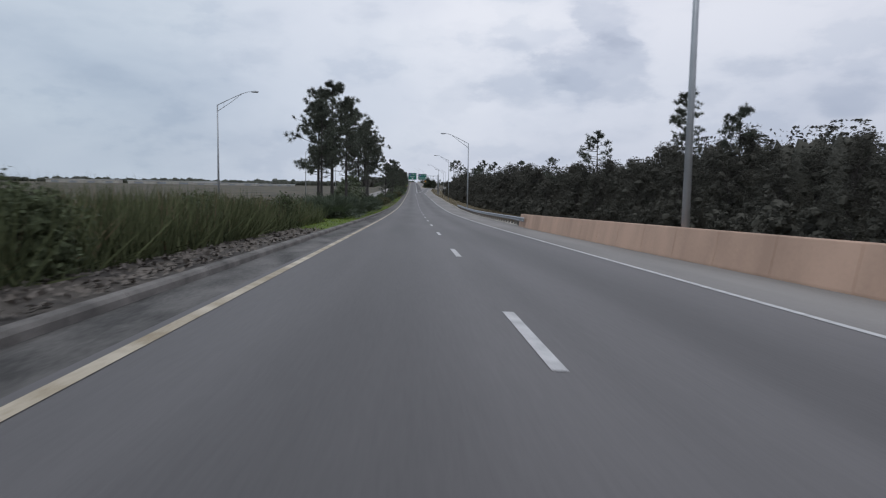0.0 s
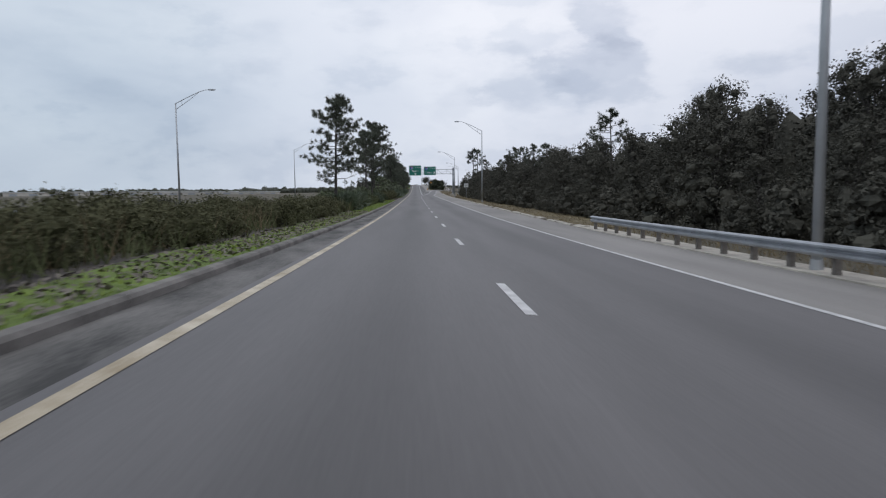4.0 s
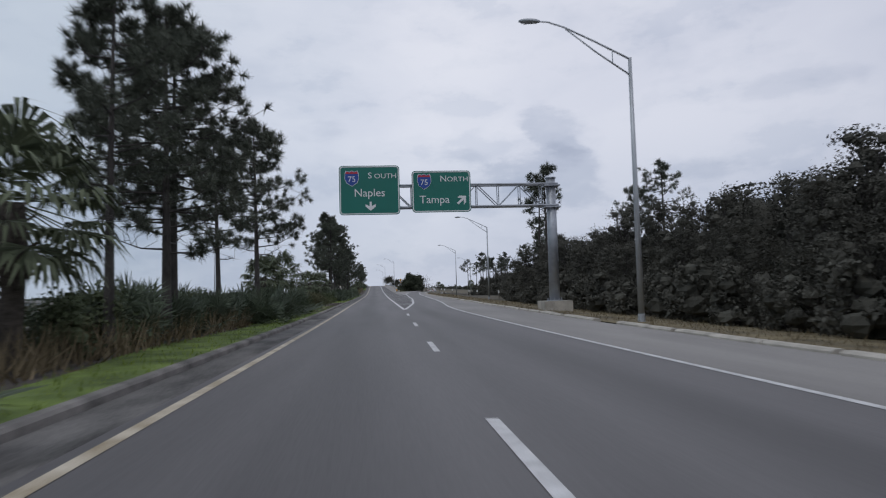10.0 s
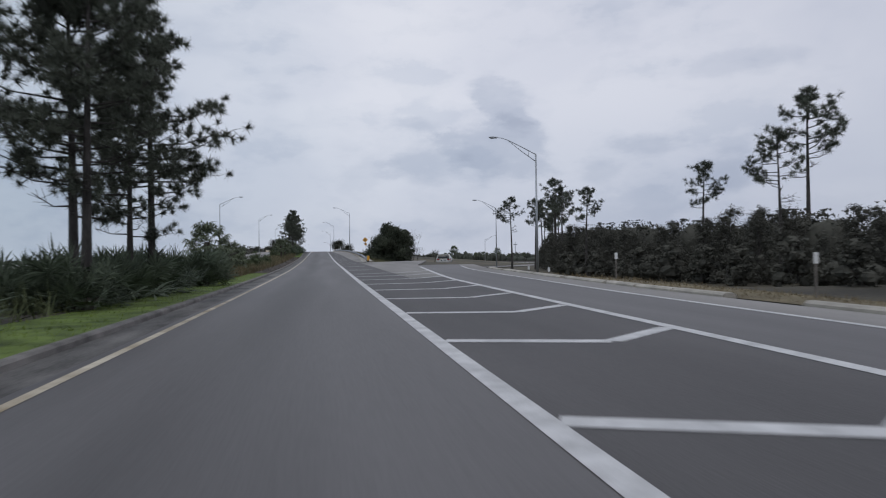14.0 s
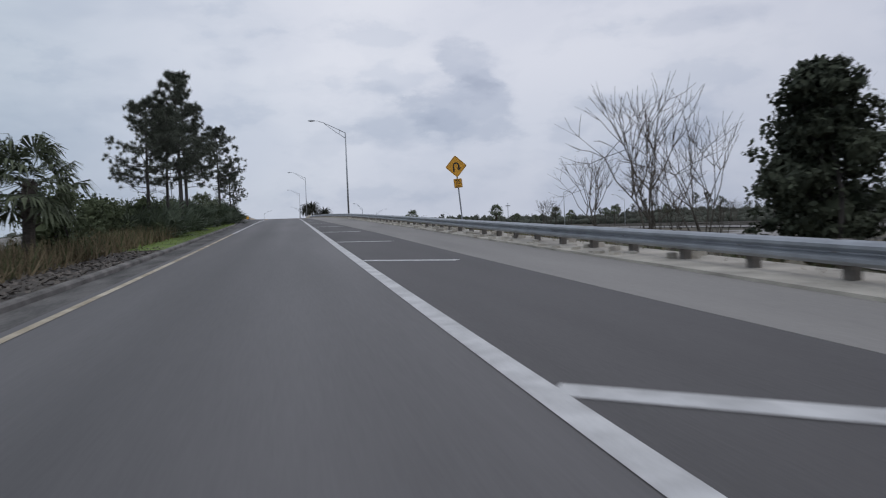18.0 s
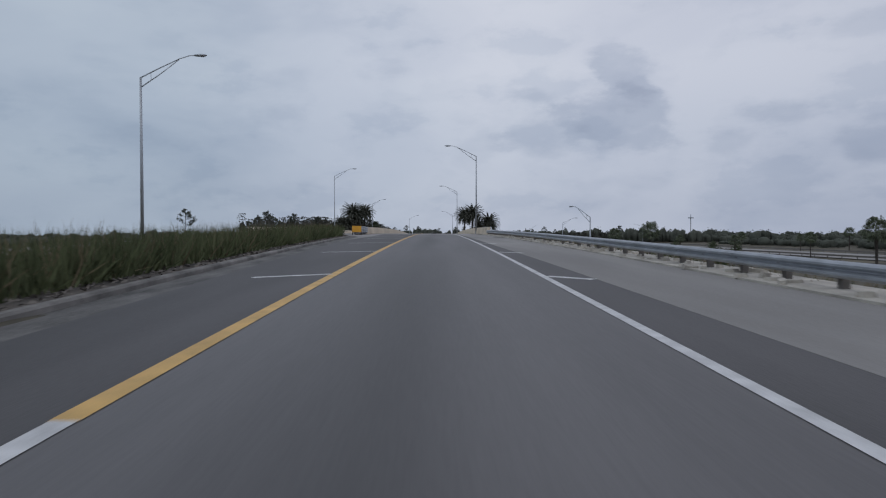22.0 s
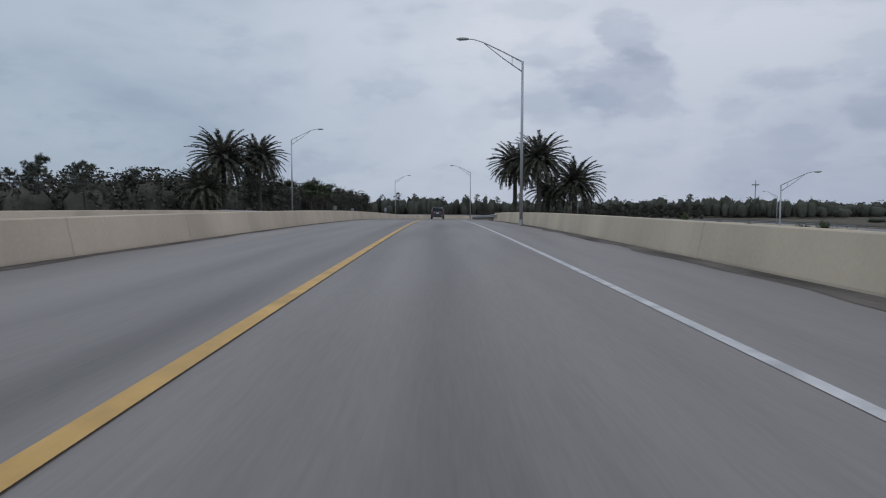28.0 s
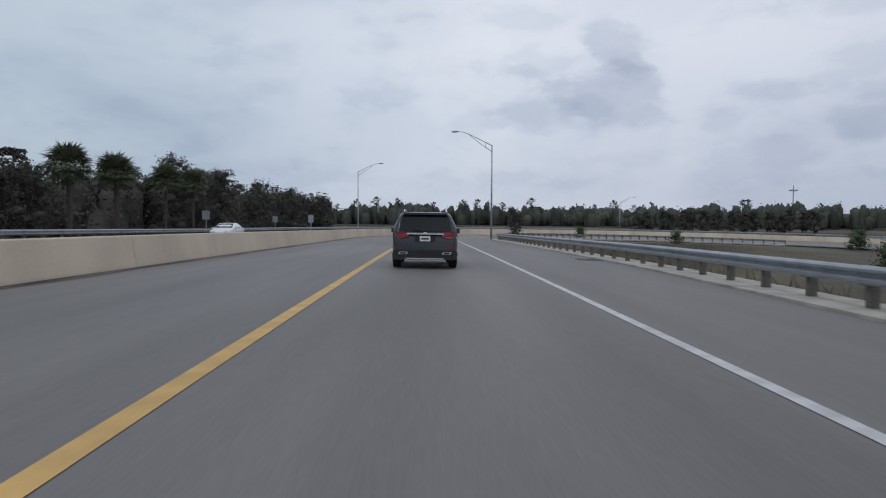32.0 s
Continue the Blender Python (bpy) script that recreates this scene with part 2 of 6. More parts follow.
M_LAWN = mat("lawn", (0.075, 0.118, 0.016), 0.95, 0.4, 1.2, 25, 0.6, tint=(0.115, 0.165, 0.03))
M_GRASSBLADE = mat("green_grass_blade", (0.1, 0.158, 0.018), 0.8, 0.35, 0.9, 9, 0, island=0.5, tint=(0.165, 0.215, 0.04), spec=0.12)
M_TALLGRASS = mat("tall_green_grass", (0.042, 0.058, 0.027), 0.85, 0.35, 0.5, 9, 0, island=0.5, tint=(0.088, 0.1, 0.05), spec=0.12)
M_DRYGRASS = mat("dry_tan_grass", (0.085, 0.068, 0.04), 0.9, 0.35, 0.5, 9, 0, island=0.5, tint=(0.155, 0.125, 0.078), spec=0.12)
M_GROUND = mat("open_ground", (0.055, 0.048, 0.034), 0.95, 0.4, 0.06, 2.5, 0.5, tint=(0.1, 0.086, 0.055))
M_DIRT = mat("leaf_litter_soil", (0.036, 0.03, 0.026), 0.95, 0.45, 0.8, 18, 0.6, tint=(0.07, 0.06, 0.05))
M_CHIPS = mat("bark_chips", (0.05, 0.043, 0.037), 0.95, 0.4, 2.0, 18, 0, island=0.8, tint=(0.14, 0.125, 0.11), spec=0.1)
M_TANVERGE = mat("dry_verge_grass", (0.125, 0.098, 0.052), 0.95, 0.4, 0.5, 12, 0.6, tint=(0.16, 0.13, 0.068))
M_SAND = mat("pale_washed_sand", (0.42, 0.39, 0.34), 0.95, 0.3, 1.2, 25, 0.5)
M_BARK = mat("pine_bark", (0.058, 0.052, 0.048), 0.95, 0.45, 3, 14, 0.8, stretch=(1, 1, 0.35))
M_PALMBARK = mat("palm_bark", (0.075, 0.064, 0.054), 0.95, 0.4, 6, 20, 0.8, stretch=(1, 1, 3))
M_NEEDLE = mat("pine_needles", (0.058, 0.068, 0.054), 0.75, 0.35, 0.4, 5, 0, island=0.4, tint=(0.1, 0.11, 0.085), spec=0.2)
M_LEAF = mat("dark_broad_leaves", (0.068, 0.067, 0.058), 0.9, 0.25, 0.25, 3, 0, island=0.2, tint=(0.095, 0.093, 0.078), spec=0.05)
M_LEAF2 = mat("green_broad_leaves", (0.052, 0.068, 0.034), 0.8, 0.4, 0.3, 5, 0, island=0.5, tint=(0.068, 0.082, 0.044), spec=0.2)
M_TREELEAF = mat("dark_green_tree_leaves", (0.034, 0.042, 0.03), 0.75, 0.3, 0.3, 5, 0, island=0.35, tint=(0.06, 0.068, 0.046), spec=0.15)
M_PALMLEAF = mat("palm_fronds", (0.05, 0.066, 0.04), 0.6, 0.35, 0.5, 6, 0, island=0.5, tint=(0.095, 0.11, 0.066), spec=0.2)
M_PALMETTO = mat("palmetto_fronds", (0.046, 0.06, 0.042), 0.6, 0.35, 0.5, 6, 0, island=0.5, tint=(0.085, 0.105, 0.07), spec=0.2)
M_DATELEAF = mat("date_palm_fronds", (0.05, 0.053, 0.044), 0.6, 0.35, 0.5, 6, 0, island=0.5, tint=(0.095, 0.096, 0.074), spec=0.3)
M_STAIN = mat("grimy_road_dirt", (0.062, 0.052, 0.043), 0.95, 0.5, 1.2, 20, 0.5, tint=(0.12, 0.104, 0.09), stretch=(1, 0.2, 1))
M_HEDGE = mat("hedge_leaves", (0.046, 0.05, 0.028), 0.85, 0.35, 0.4, 5, 0, island=0.4, tint=(0.085, 0.085, 0.048), spec=0.1)
M_TWIG = mat("bare_twigs", (0.10, 0.088, 0.075), 0.9, 0.3, 3, 14, 0, spec=0.1)
M_FARWOOD = mat("far_woods_foliage", (0.05, 0.056, 0.045), 0.9, 0.3, 0.05, 1.0, 0, island=0.35, tint=(0.08, 0.085, 0.07), spec=0.05)
M_PAINT_DARK = mat("dark_blue_car_paint", (0.010, 0.012, 0.022), 0.3, 0.1, 0.5, 20, 0, coat=0.7, spec=0.4)
M_PAINT_SILVER = mat("champagne_car_paint", (0.42, 0.40, 0.37), 0.35, 0.06, 0.5, 20, 0, metal=0.5, coat=0.7)
M_PAINT_WHITE = mat("white_car_paint", (0.7, 0.71, 0.72), 0.35, 0.05, 0.5, 20, 0, coat=0.7)
M_GLASS = mat("tinted_car_glass", (0.010, 0.012, 0.014), 0.1, 0.1, 1, 20, 0, spec=0.35)
M_TYRE = mat("tyre_rubber", (0.018, 0.018, 0.018), 0.9, 0.2, 5, 40, 0.2)
M_RIM = mat("alloy_rim", (0.5, 0.5, 0.52), 0.35, 0.1, 3, 20, 0, metal=0.9)
M_TRIM = mat("black_plastic_trim", (0.02, 0.02, 0.022), 0.7, 0.15, 3, 40, 0.1)
M_CHROME = mat("chrome_trim", (0.75, 0.76, 0.78), 0.15, 0.05, 2, 20, 0, metal=1.0)
M_LAMPRED = mat("red_tail_lamp", (0.22, 0.006, 0.012), 0.2, 0.1, 2, 20, 0, coat=0.6)
M_LENS = mat("lamp_lens", (0.5, 0.52, 0.53), 0.3, 0.1, 2, 20, 0)
M_ROOF = mat("pale_metal_roof", (0.62, 0.63, 0.64), 0.6, 0.1, 0.05, 1, 0)
M_WALLPALE = mat("pale_stucco", (0.5, 0.48, 0.44), 0.9, 0.1, 0.1, 2, 0)


# ---------------------------------------------------------------- mesh helpers
class Mesh:
    """Collects faces, then becomes one mesh."""

    def __init__(self):
        self.v, self.f = [], []

    def box(self, x0, y0, z0, x1, y1, z1, m=None):
        k = len(self.v)
        c = [Vector((x, y, z)) for z in (z0, z1) for y in (y0, y1) for x in (x0, x1)]
        self.v += [tuple(m @ p) if m else tuple(p) for p in c]
        self.f += [(k, k + 2, k + 3, k + 1), (k + 4, k + 5, k + 7, k + 6), (k, k + 1, k + 5, k + 4), (k + 2, k + 6, k + 7, k + 3), (k, k + 4, k + 6, k + 2), (k + 1, k + 3, k + 7, k + 5)]
        return self

    def tube(self, pts, radii, n=8, cap=True):
        k = len(self.v)
        pts = [Vector(p) for p in pts]
        for i, p in enumerate(pts):
            d = (pts[min(i + 1, len(pts) - 1)] - pts[max(i - 1, 0)]).normalized()
            u = d.cross(Vector((0.31, 0.95, 0.05))).normalized()
            w = d.cross(u)
            for j in range(n):
                a = 2 * math.pi * j / n
                self.v.append(tuple(p + (u * math.cos(a) + w * math.sin(a)) * radii[i]))
        for i in range(len(pts) - 1):
            for j in range(n):
                j2 = (j + 1) % n
                self.f.append((k + i * n + j, k + i * n + j2, k + (i + 1) * n + j2, k + (i + 1) * n + j))
        if cap:
            self.f.append(tuple(k + j for j in reversed(range(n))))
            self.f.append(tuple(k + (len(pts) - 1) * n + j for j in range(n)))
        return self

    def poly(self, pts):
        k = len(self.v)
        self.v += [tuple(p) for p in pts]
        self.f.append(tuple(range(k, k + len(pts))))
        return self

    def loft(self, rings, cap=True, closed=True):
        """Skin through rings of the same number of points."""
        k, n = len(self.v), len(rings[0])
        for r in rings:
            self.v += [tuple(p) for p in r]
        for i in range(len(rings) - 1):
            for j in range(n if closed else n - 1):
                j2 = (j + 1) % n
                self.f.append((k + i * n + j, k + i * n + j2, k + (i + 1) * n + j2, k + (i + 1) * n + j))
        if cap:
            self.f.append(tuple(k + j for j in reversed(range(n))))
            self.f.append(tuple(k + (len(rings) - 1) * n + j for j in range(n)))
        return self

    def data(self, name, material, smooth=False):
        me = bpy.data.meshes.new(name)
        me.from_pydata(self.v, [], self.f)
        me.materials.append(material)
        if smooth:
            me.shade_smooth()
        me.update()
        return me


def part(name, mesh, material, parent, label="", smooth=False):
    ob = new(name, mesh.data(name, material, smooth) if isinstance(mesh, Mesh) else mesh)
    ob.parent = parent
    if label:
        ob["label"] = label
    return ob


def thing(name, label, category, group="", kind="", at=None):
    ob = new(name)
    ob.empty_display_size = 0.3
    if at is not None:
        ob.matrix_basis = at
    return tagged(ob, label, category, group, kind)


def solid(name, mesh, material, label, category, group="", kind="", smooth=False, at=None):
    ob = new(name, mesh.data(name, material, smooth) if isinstance(mesh, Mesh) else mesh)
    if at is not None:
        ob.matrix_basis = at
    return tagged(ob, label, category, group, kind)


# ---------------------------------------------------------------- the road's line
GRADE_AT = np.arange(-80, 1041, 40.0)
GRADE = np.array([-0.0291, -0.0288, -0.0285, -0.0277, -0.0204, -0.01, -0.0015, 0.001, 0.0006, 0.0007, 0.0075, 0.0062, 0.0076, 0.0128, 0.0212, 0.03, 0.0297, 0.0212, 0.0125, 0.0055, -0.0005, -0.008, -0.0202, -0.024, -0.0248, -0.0251, -0.0253, -0.0253, -0.0254])
_s = np.arange(-80, 1040.1, 4.0)
_g = np.interp(_s, GRADE_AT, GRADE)
_z = np.concatenate([[0], np.cumsum((_g[1:] + _g[:-1]) / 2 * 4)])
_z -= np.interp(260, _s, _z)
BEND, RADIUS = 875.0, 45.0  # the loop to the right beyond the bridge


def height(s):
    return float(np.interp(s, _s, _z)) if s > -80 else float(_z[0] + (s + 80) * GRADE[0] * 0.5)


def bank(s):
    return float(np.interp(s, (-80, 100, 300, 450, 600, 1040), (-0.0112, -0.0632, -0.0165, 0.0402, -0.0043, -0.0188)))


def surf(x, s):
    return height(s) + bank(s) * min(max(x, -4), 9)


def W(x, s, z=0.0):
    """The place at x metres right of the camera's lane line and s along the road, z above the paving."""
    if s <= BEND:
        return Vector((x, s, surf(x, s) + z))
    a = (s - BEND) / RADIUS
    return Vector((RADIUS - (RADIUS - x) * math.cos(a), BEND + (RADIUS - x) * math.sin(a), surf(x, s) + z))


def rng(a, b, step):
    n = max(1, int(math.ceil((b - a) / step - 1e-6)))
    return [a + (b - a) * i / n for i in range(n + 1)]


def ribbon(edges, s0, s1, step=4.0, z=0.0, thick=0.0):
    """A strip along the road between two functions of s (or more, left to right)."""
    m = Mesh()
    st = rng(s0, s1, step)
    n = len(edges)
    for s in st:
        for e in edges:
            x = e(s) if callable(e) else e
            m.v.append(tuple(W(x, s, z)))
    for i in range(len(st) - 1):
        for j in range(n - 1):
            m.f.append((i * n + j, i * n + j + 1, (i + 1) * n + j + 1, (i + 1) * n + j))
    if thick:
        k = len(m.v)
        m.v += [(x, y, zz - thick) for x, y, zz in m.v]
        for i in range(len(st) - 1):
            m.f.append(((i + 1) * n, i * n, k + i * n, k + (i + 1) * n)[::-1])
            m.f.append((i * n + n - 1, (i + 1) * n + n - 1, k + (i + 1) * n + n - 1, k + i * n + n - 1)[::-1])
    return m


def lerp(*pts):
    xs, ys = [p[0] for p in pts], [p[1] for p in pts]
    return lambda s: float(np.interp(s, xs, ys))


LINE_L = -2.4
CURB = lerp((-200, -3.3), (520, -3.4), (560, -3.9), (580, -4.75), (598, -5.4), (624, -6.5), (646, -7.35), (652, -8.4), (661, -10.5), (668, -11.6), (671, -11.8))
GORE_L = lerp((300, 1.9), (320, 1.9), (380, 2.0), (450, 2.35), (1100, 2.32))  # right edge of the through lane
GORE_R = lerp((318.5, 1.95), (323, 2.4), (337, 3.6), (345, 4.0), (364, 4.95), (380, 5.3), (394, 5.8), (418, 6.4), (445, 8.6), (478, 14.6), (510, 23.2), (550, 41), (600, 75))
LINE_R = lerp((-200, 5.45), (315, 5.5), (323, 5.7), (339, 6.7), (353, 7.3), (380, 8.1), (405, 8.8), (430, 10.2), (450, 13.0), (478, 19.4), (510, 29.0), (550, 48), (600, 82))
EDGE_R = lerp((-200, 8.0), (48, 8.1), (60, 8.6), (180, 8.9), (260, 9.0), (320, 9.1), (364, 9.4), (405, 10.0), (430, 11.5), (450, 14.4), (478, 20.8), (510, 30.6), (550, 49.5), (600, 84))
RAIL = lerp((466, 5.9), (475, 6.1), (490, 6.8), (505, 7.35), (530, 7.7), (575, 7.8), (600, 7.0), (640, 6.3), (668, 5.9), (804, 6.1), (825, 7.0), (1100, 7.1))
OPP_N = lerp((-200, -8.5), (590, -8.6), (640, -10.4), (662, -12.2), (1100, -12.2))  # opposite carriageway, near and far edge
OPP_F = lerp((-200, -17.5), (590, -17.6), (655, -20.6), (1100, -20.6))
GORE_W = lerp((466, 2.6), (525, 2.5), (560, 1.85), (596, 1.15), (624, 0.6), (660, 0.3))  # width of the dark asphalt beside the ramp
EOP = lambda s: RAIL(s) - 0.55  # right edge of the paving beyond the nose


def exit_z(s):
    """How far the exit lane lies below the banked plane as it turns away."""
    return float(np.interp(s, (420, 450, 478, 510, 550, 600), (0, -0.35, -1.05, -2.2, -3.6, -4.6)))


# ---------------------------------------------------------------- ground
def ground_z(x, y):
    y = min(max(y, -200), 1040)
    if y > BEND:
        if x < 100:
            r = math.hypot(x - RADIUS, y - BEND)
            a = math.atan2(y - BEND, RADIUS - x)
            top = height(min(BEND + RADIUS * a, 1000)) - 0.35
            if r > 57:
                top = max(0.2, top - (r - 57) * 0.3)
            if x < -3.4 - (y - BEND) * 0.02:
                top = max(top, max(0.2, height(y) - 0.1 - max(0, -22 - x) / 3)) if y < 900 else max(top, 0.2)
            return top
        return 0.2
    zr, xe = height(y), (EDGE_R(y) if y < 466 else EOP(y) + 1.3)
    if x < CURB(y) - 0.1:
        z = surf(-4, y) + 0.075
        if x < OPP_N(y) + 0.1:
            z = surf(-4, y) - 0.03
        if x < OPP_F(y) - 0.9:
            fall = (OPP_F(y) - 0.9 - x) / 3
            z = max(z - fall, 0.1) if z > 0.1 else z
    elif x < xe:
        z = surf(x, y) - 0.14
    elif y < 420:
        z = surf(9, y) - 0.05 - min(max(x - xe - 1.5, 0) * 0.08, 0.6)
    else:
        edge, zx = surf(min(xe, 9), y) - 0.1, surf(9, y) + exit_z(y) - 0.1
        g, e = GORE_R(y) - 1.2, EDGE_R(y) + 0.6
        if y < 600 and x < e:
            u = min(1, max(0, (x - xe) / max(g - xe, 0.3)))
            z = edge + (zx - edge) * u
        else:
            z = max(edge - max(0, x - xe - 0.5) / 3, 0.1) if y >= 600 else max(min(zx, edge) - max(0, x - e) / 3, 0.1)
    if 676 < y < 799 and -24 < x < 10:  # the freeway gap under the bridge
        k = min(1, (y - 676) / 9, (799 - y) / 9)
        z = z + (0.1 - z) * k
    return z


def ground_sheet():
    xs = [-4000, -1500, -700, -350, -180, -110, -80, -60, -50, -44, -38, -33, -29, -25, -22.5, -21.5, -19, -15, -11.4, -10.7, -9.8, -9, -8, -7, -6.2, -5.5, -4.7, -4.1, -3.55, -3.2, 0, 4, 5.4, 6.2, 7, 7.9, 8.8, 9.6, 10.5, 12, 14, 16, 18, 20, 22.5, 25, 28, 32, 37, 44, 52, 62, 75, 90, 110, 150, 220, 400, 800, 1600, 4000]
    ys = [-400, -300, -200] + rng(-150, 940, 5) + [960, 990, 1040, 1150, 1400, 1900, 3000, 4500]
    m = Mesh()
    for y in ys:
        for x in xs:
            m.v.append((x, y, ground_z(x, y) if abs(x) < 150 else 0.1))
    n = len(xs)
    m.f = [(i * n + j, i * n + j + 1, (i + 1) * n + j + 1, (i + 1) * n + j) for i in range(len(ys) - 1) for j in range(n - 1)]
    return solid("ground", m, M_GROUND, "flat open ground of brown and green scrub", "ground", kind="structure", smooth=True)


ground_sheet()

# ---------------------------------------------------------------- paving
S0, S1 = -120, 1012
LANE = lerp((300, 1.05), (316, 1.9), (380, 2.0), (450, 2.35), (1100, 2.32))
solid("road", ribbon([lambda s: CURB(s) + 0.75, -0.55, LANE], S0, 672, 4, 0, 0.12), M_ASPHALT, "grey worn asphalt through lane with darker oil track", "road", kind="structure")
solid("road_right_lane", ribbon([LANE, 3.3, LINE_R], S0, 316, 4, 0, 0.12), M_ASPHALT, "grey worn asphalt lane of the highway", "road", kind="structure")
solid("road_exit_lane", ribbon([lambda s: max(GORE_R(s), GORE_L(s)), lambda s: (GORE_R(s) + LINE_R(s)) / 2, LINE_R], 316, 445, 4, 0, 0.12), M_ASPHALT, "grey asphalt exit lane curving away", "road", kind="structure")
m = Mesh()
st = rng(445, 600, 4)
for s in st:
    for x in (GORE_R(s) - 0.4, LINE_R(s), EDGE_R(s)):
        m.v.append((x, s, surf(9, s) + exit_z(s) + 0.02 if s > 450 else surf(min(x, 9), s) + exit_z(s)))
m.f = [(i * 3 + j, i * 3 + j + 1, i * 3 + j + 4, i * 3 + j + 3) for i in range(len(st) - 1) for j in range(2)]
solid("exit_road", m, M_SHOULDER, "pale exit road curving down behind the trees", "road", kind="structure")
solid("gore_paving", ribbon([GORE_L, lambda s: min(max(GORE_R(s), GORE_L(s) + 0.01), GORE_L(s) + 2.62 if s > 420 else 99)], 316, 668, 4, 0, 0.12), M_GORE, "dark asphalt between the diverging lanes", "road", kind="structure")
solid("road_shoulder", ribbon([LINE_R, EDGE_R], S0, 445, 4, 0, 0.12), M_SHOULDER, "pale concrete-coloured shoulder with stains", "road shoulder", kind="structure")
solid("nose_paving", ribbon([lambda s: GORE_L(s) + 2.6, lambda s: max(GORE_L(s) + 2.62, GORE_R(s) + 0.1)], 420, 471, 2, 0, 0.12), M_SHOULDER, "pale paving at the nose of the exit", "road shoulder", kind="structure")
solid("ramp_shoulder", ribbon([lambda s: GORE_L(s) + GORE_W(s), EOP], 466, 672, 4, 0.003, 0.12), M_SHOULDER, "pale shoulder beside the climbing ramp", "road shoulder", kind="structure")
solid("bridge_deck", ribbon([-9.2, -0.4, 6.4], 672, 803, 4, 0, 0.9), M_DECK, "pale concrete bridge deck", "bridge", kind="structure")
solid("ramp_beyond", ribbon([-9.2, -2.3, 2.4, EOP], 803, S1, 3, 0, 0.12), mat("ramp_asphalt", (0.16, 0.149, 0.141), 0.62, 0.2, 0.8, 40, 0.3, stretch=(1, 0.07, 1)), "grey asphalt ramp curving to the right", "road", kind="structure")
solid("gutter", ribbon([CURB, lambda s: CURB(s) + 0.75], S0, 672, 4, -0.004, 0.1), M_GUTTER, "stained dark concrete gutter", "gutter", kind="structure")
m = Mesh()
st = rng(S0, 1030, 8)
for s in st:
    for x in (OPP_F(s), OPP_N(s)):
        m.v.append((x, s, surf(-4, s) + 0.03))
k = len(m.v)
m.v += [(x, y, z - 0.7) for x, y, z in m.v]
for i in range(len(st) - 1):
    m.f += [(2 * i, 2 * i + 1, 2 * i + 3, 2 * i + 2), (k + 2 * i + 2, k + 2 * i, 2 * i, 2 * i + 2), (2 * i + 1, k + 2 * i + 1, k + 2 * i + 3, 2 * i + 3)]
solid("opposite_road", m, M_SHOULDER, "pale paving of the opposite carriageway", "road", kind="structure")
for sp in (700, 735, 770):
    pier = Mesh()
    for x in (-6, 0, 5):
        pier.tube([(x, sp, 0), (x, sp, height(sp) - 1.5)], [0.55, 0.55], 14)
    pier.box(-8.8, sp - 0.6, height(sp) - 1.6, 6.2, sp + 0.6, height(sp) - 0.95)
    solid("bridge_pier", pier, M_BARRIER, "round concrete columns under a pier cap", "bridge pier", kind="structure")

# kerb along the median, in cast lengths
curb = thing("curb", "weathered concrete kerb with dark stains", "curb", kind="structure")
for a in rng(S0, 668, 3.05)[:-1]:
    b = a + 3.03
    prof = [(0.03, -0.1), (0.01, 0.075), (-0.03, 0.112), (-0.15, 0.118), (-0.16, -0.1)]
    rings = [[tuple(W(CURB(s) + dx, s, dz)) for dx, dz in prof] for s in (a, b)]
    part("curb_length", Mesh().loft(rings), M_CURB, curb)

# ---------------------------------------------------------------- painted lines
def line(name, x, s0, s1, width, material, label, z=0.006):
    xl = (lambda s: x(s) - width / 2) if callable(x) else x - width / 2
    xr = (lambda s: x(s) + width / 2) if callable(x) else x + width / 2
    return solid(name, ribbon([xl, xr], s0, s1, 4, z), material, label, "road marking", kind="structure")


line("edge_line_yellow", LINE_L, S0, 536, 0.145, M_OLDYELLOW, "faded yellow edge line")
line("edge_line_pale", LINE_L, 536, 592, 0.18, M_WHITE, "pale worn edge line beside the dark shoulder")
line("edge_line_yellow_bright", LINE_L, 592, S1, 0.2, M_YELLOW, "bright yellow edge line")
line("edge_line_white", lambda s: LINE_R(s) - 0.1, S0, 440, 0.15, M_WHITE, "white edge line beside the shoulder")
line("gore_line_left", GORE_L, 318, 560, 0.22, M_WHITE, "broad white gore line")
line("edge_line_ramp", GORE_L, 560, S1, 0.15, M_WHITE, "white edge line of the ramp")
line("gore_line_right", lambda s: max(GORE_R(s), GORE_L(s) + 0.04), 318, 440, 0.22, M_WHITE, "broad white gore line of the exit")
DASHES = lerp((-8, -78.0), (0, 17.2), (2, 41.2), (4, 62.6), (6, 84.7), (13, 168.6), (18, 228.4), (20, 251.3), (23, 284.5), (25, 307))
DASH_X = lerp((276, 0.98), (318, 1.85))  # the lane line swings over to the gore
for i in range(-8, 26):
    s = DASHES(i)
    solid("lane_dash", ribbon([DASH_X, lambda q: DASH_X(q) + 0.14], s, s + 3.0, 3.0, 0.006), M_WHITE, "white lane dash with worn ends", "road marking", "lane dashes", "structure")


def bar(x0, s0, x1, s1, w=0.3):
    d = Vector((x1 - x0, s1 - s0))
    n = Vector((-d.y, d.x)).normalized() * w / 2
    m, pts = Mesh(), []
    k = max(1, int(d.length / 1.5))
    for side in (1, -1):
        row = [(x0 + d.x * i / k + n.x * side, s0 + d.y * i / k + n.y * side) for i in range(k + 1)]
        pts.append([tuple(W(x, s, 0.0075)) for x, s in row])
    for i in range(k):
        m.poly([pts[0][i], pts[1][i], pts[1][i + 1], pts[0][i + 1]])
    return m


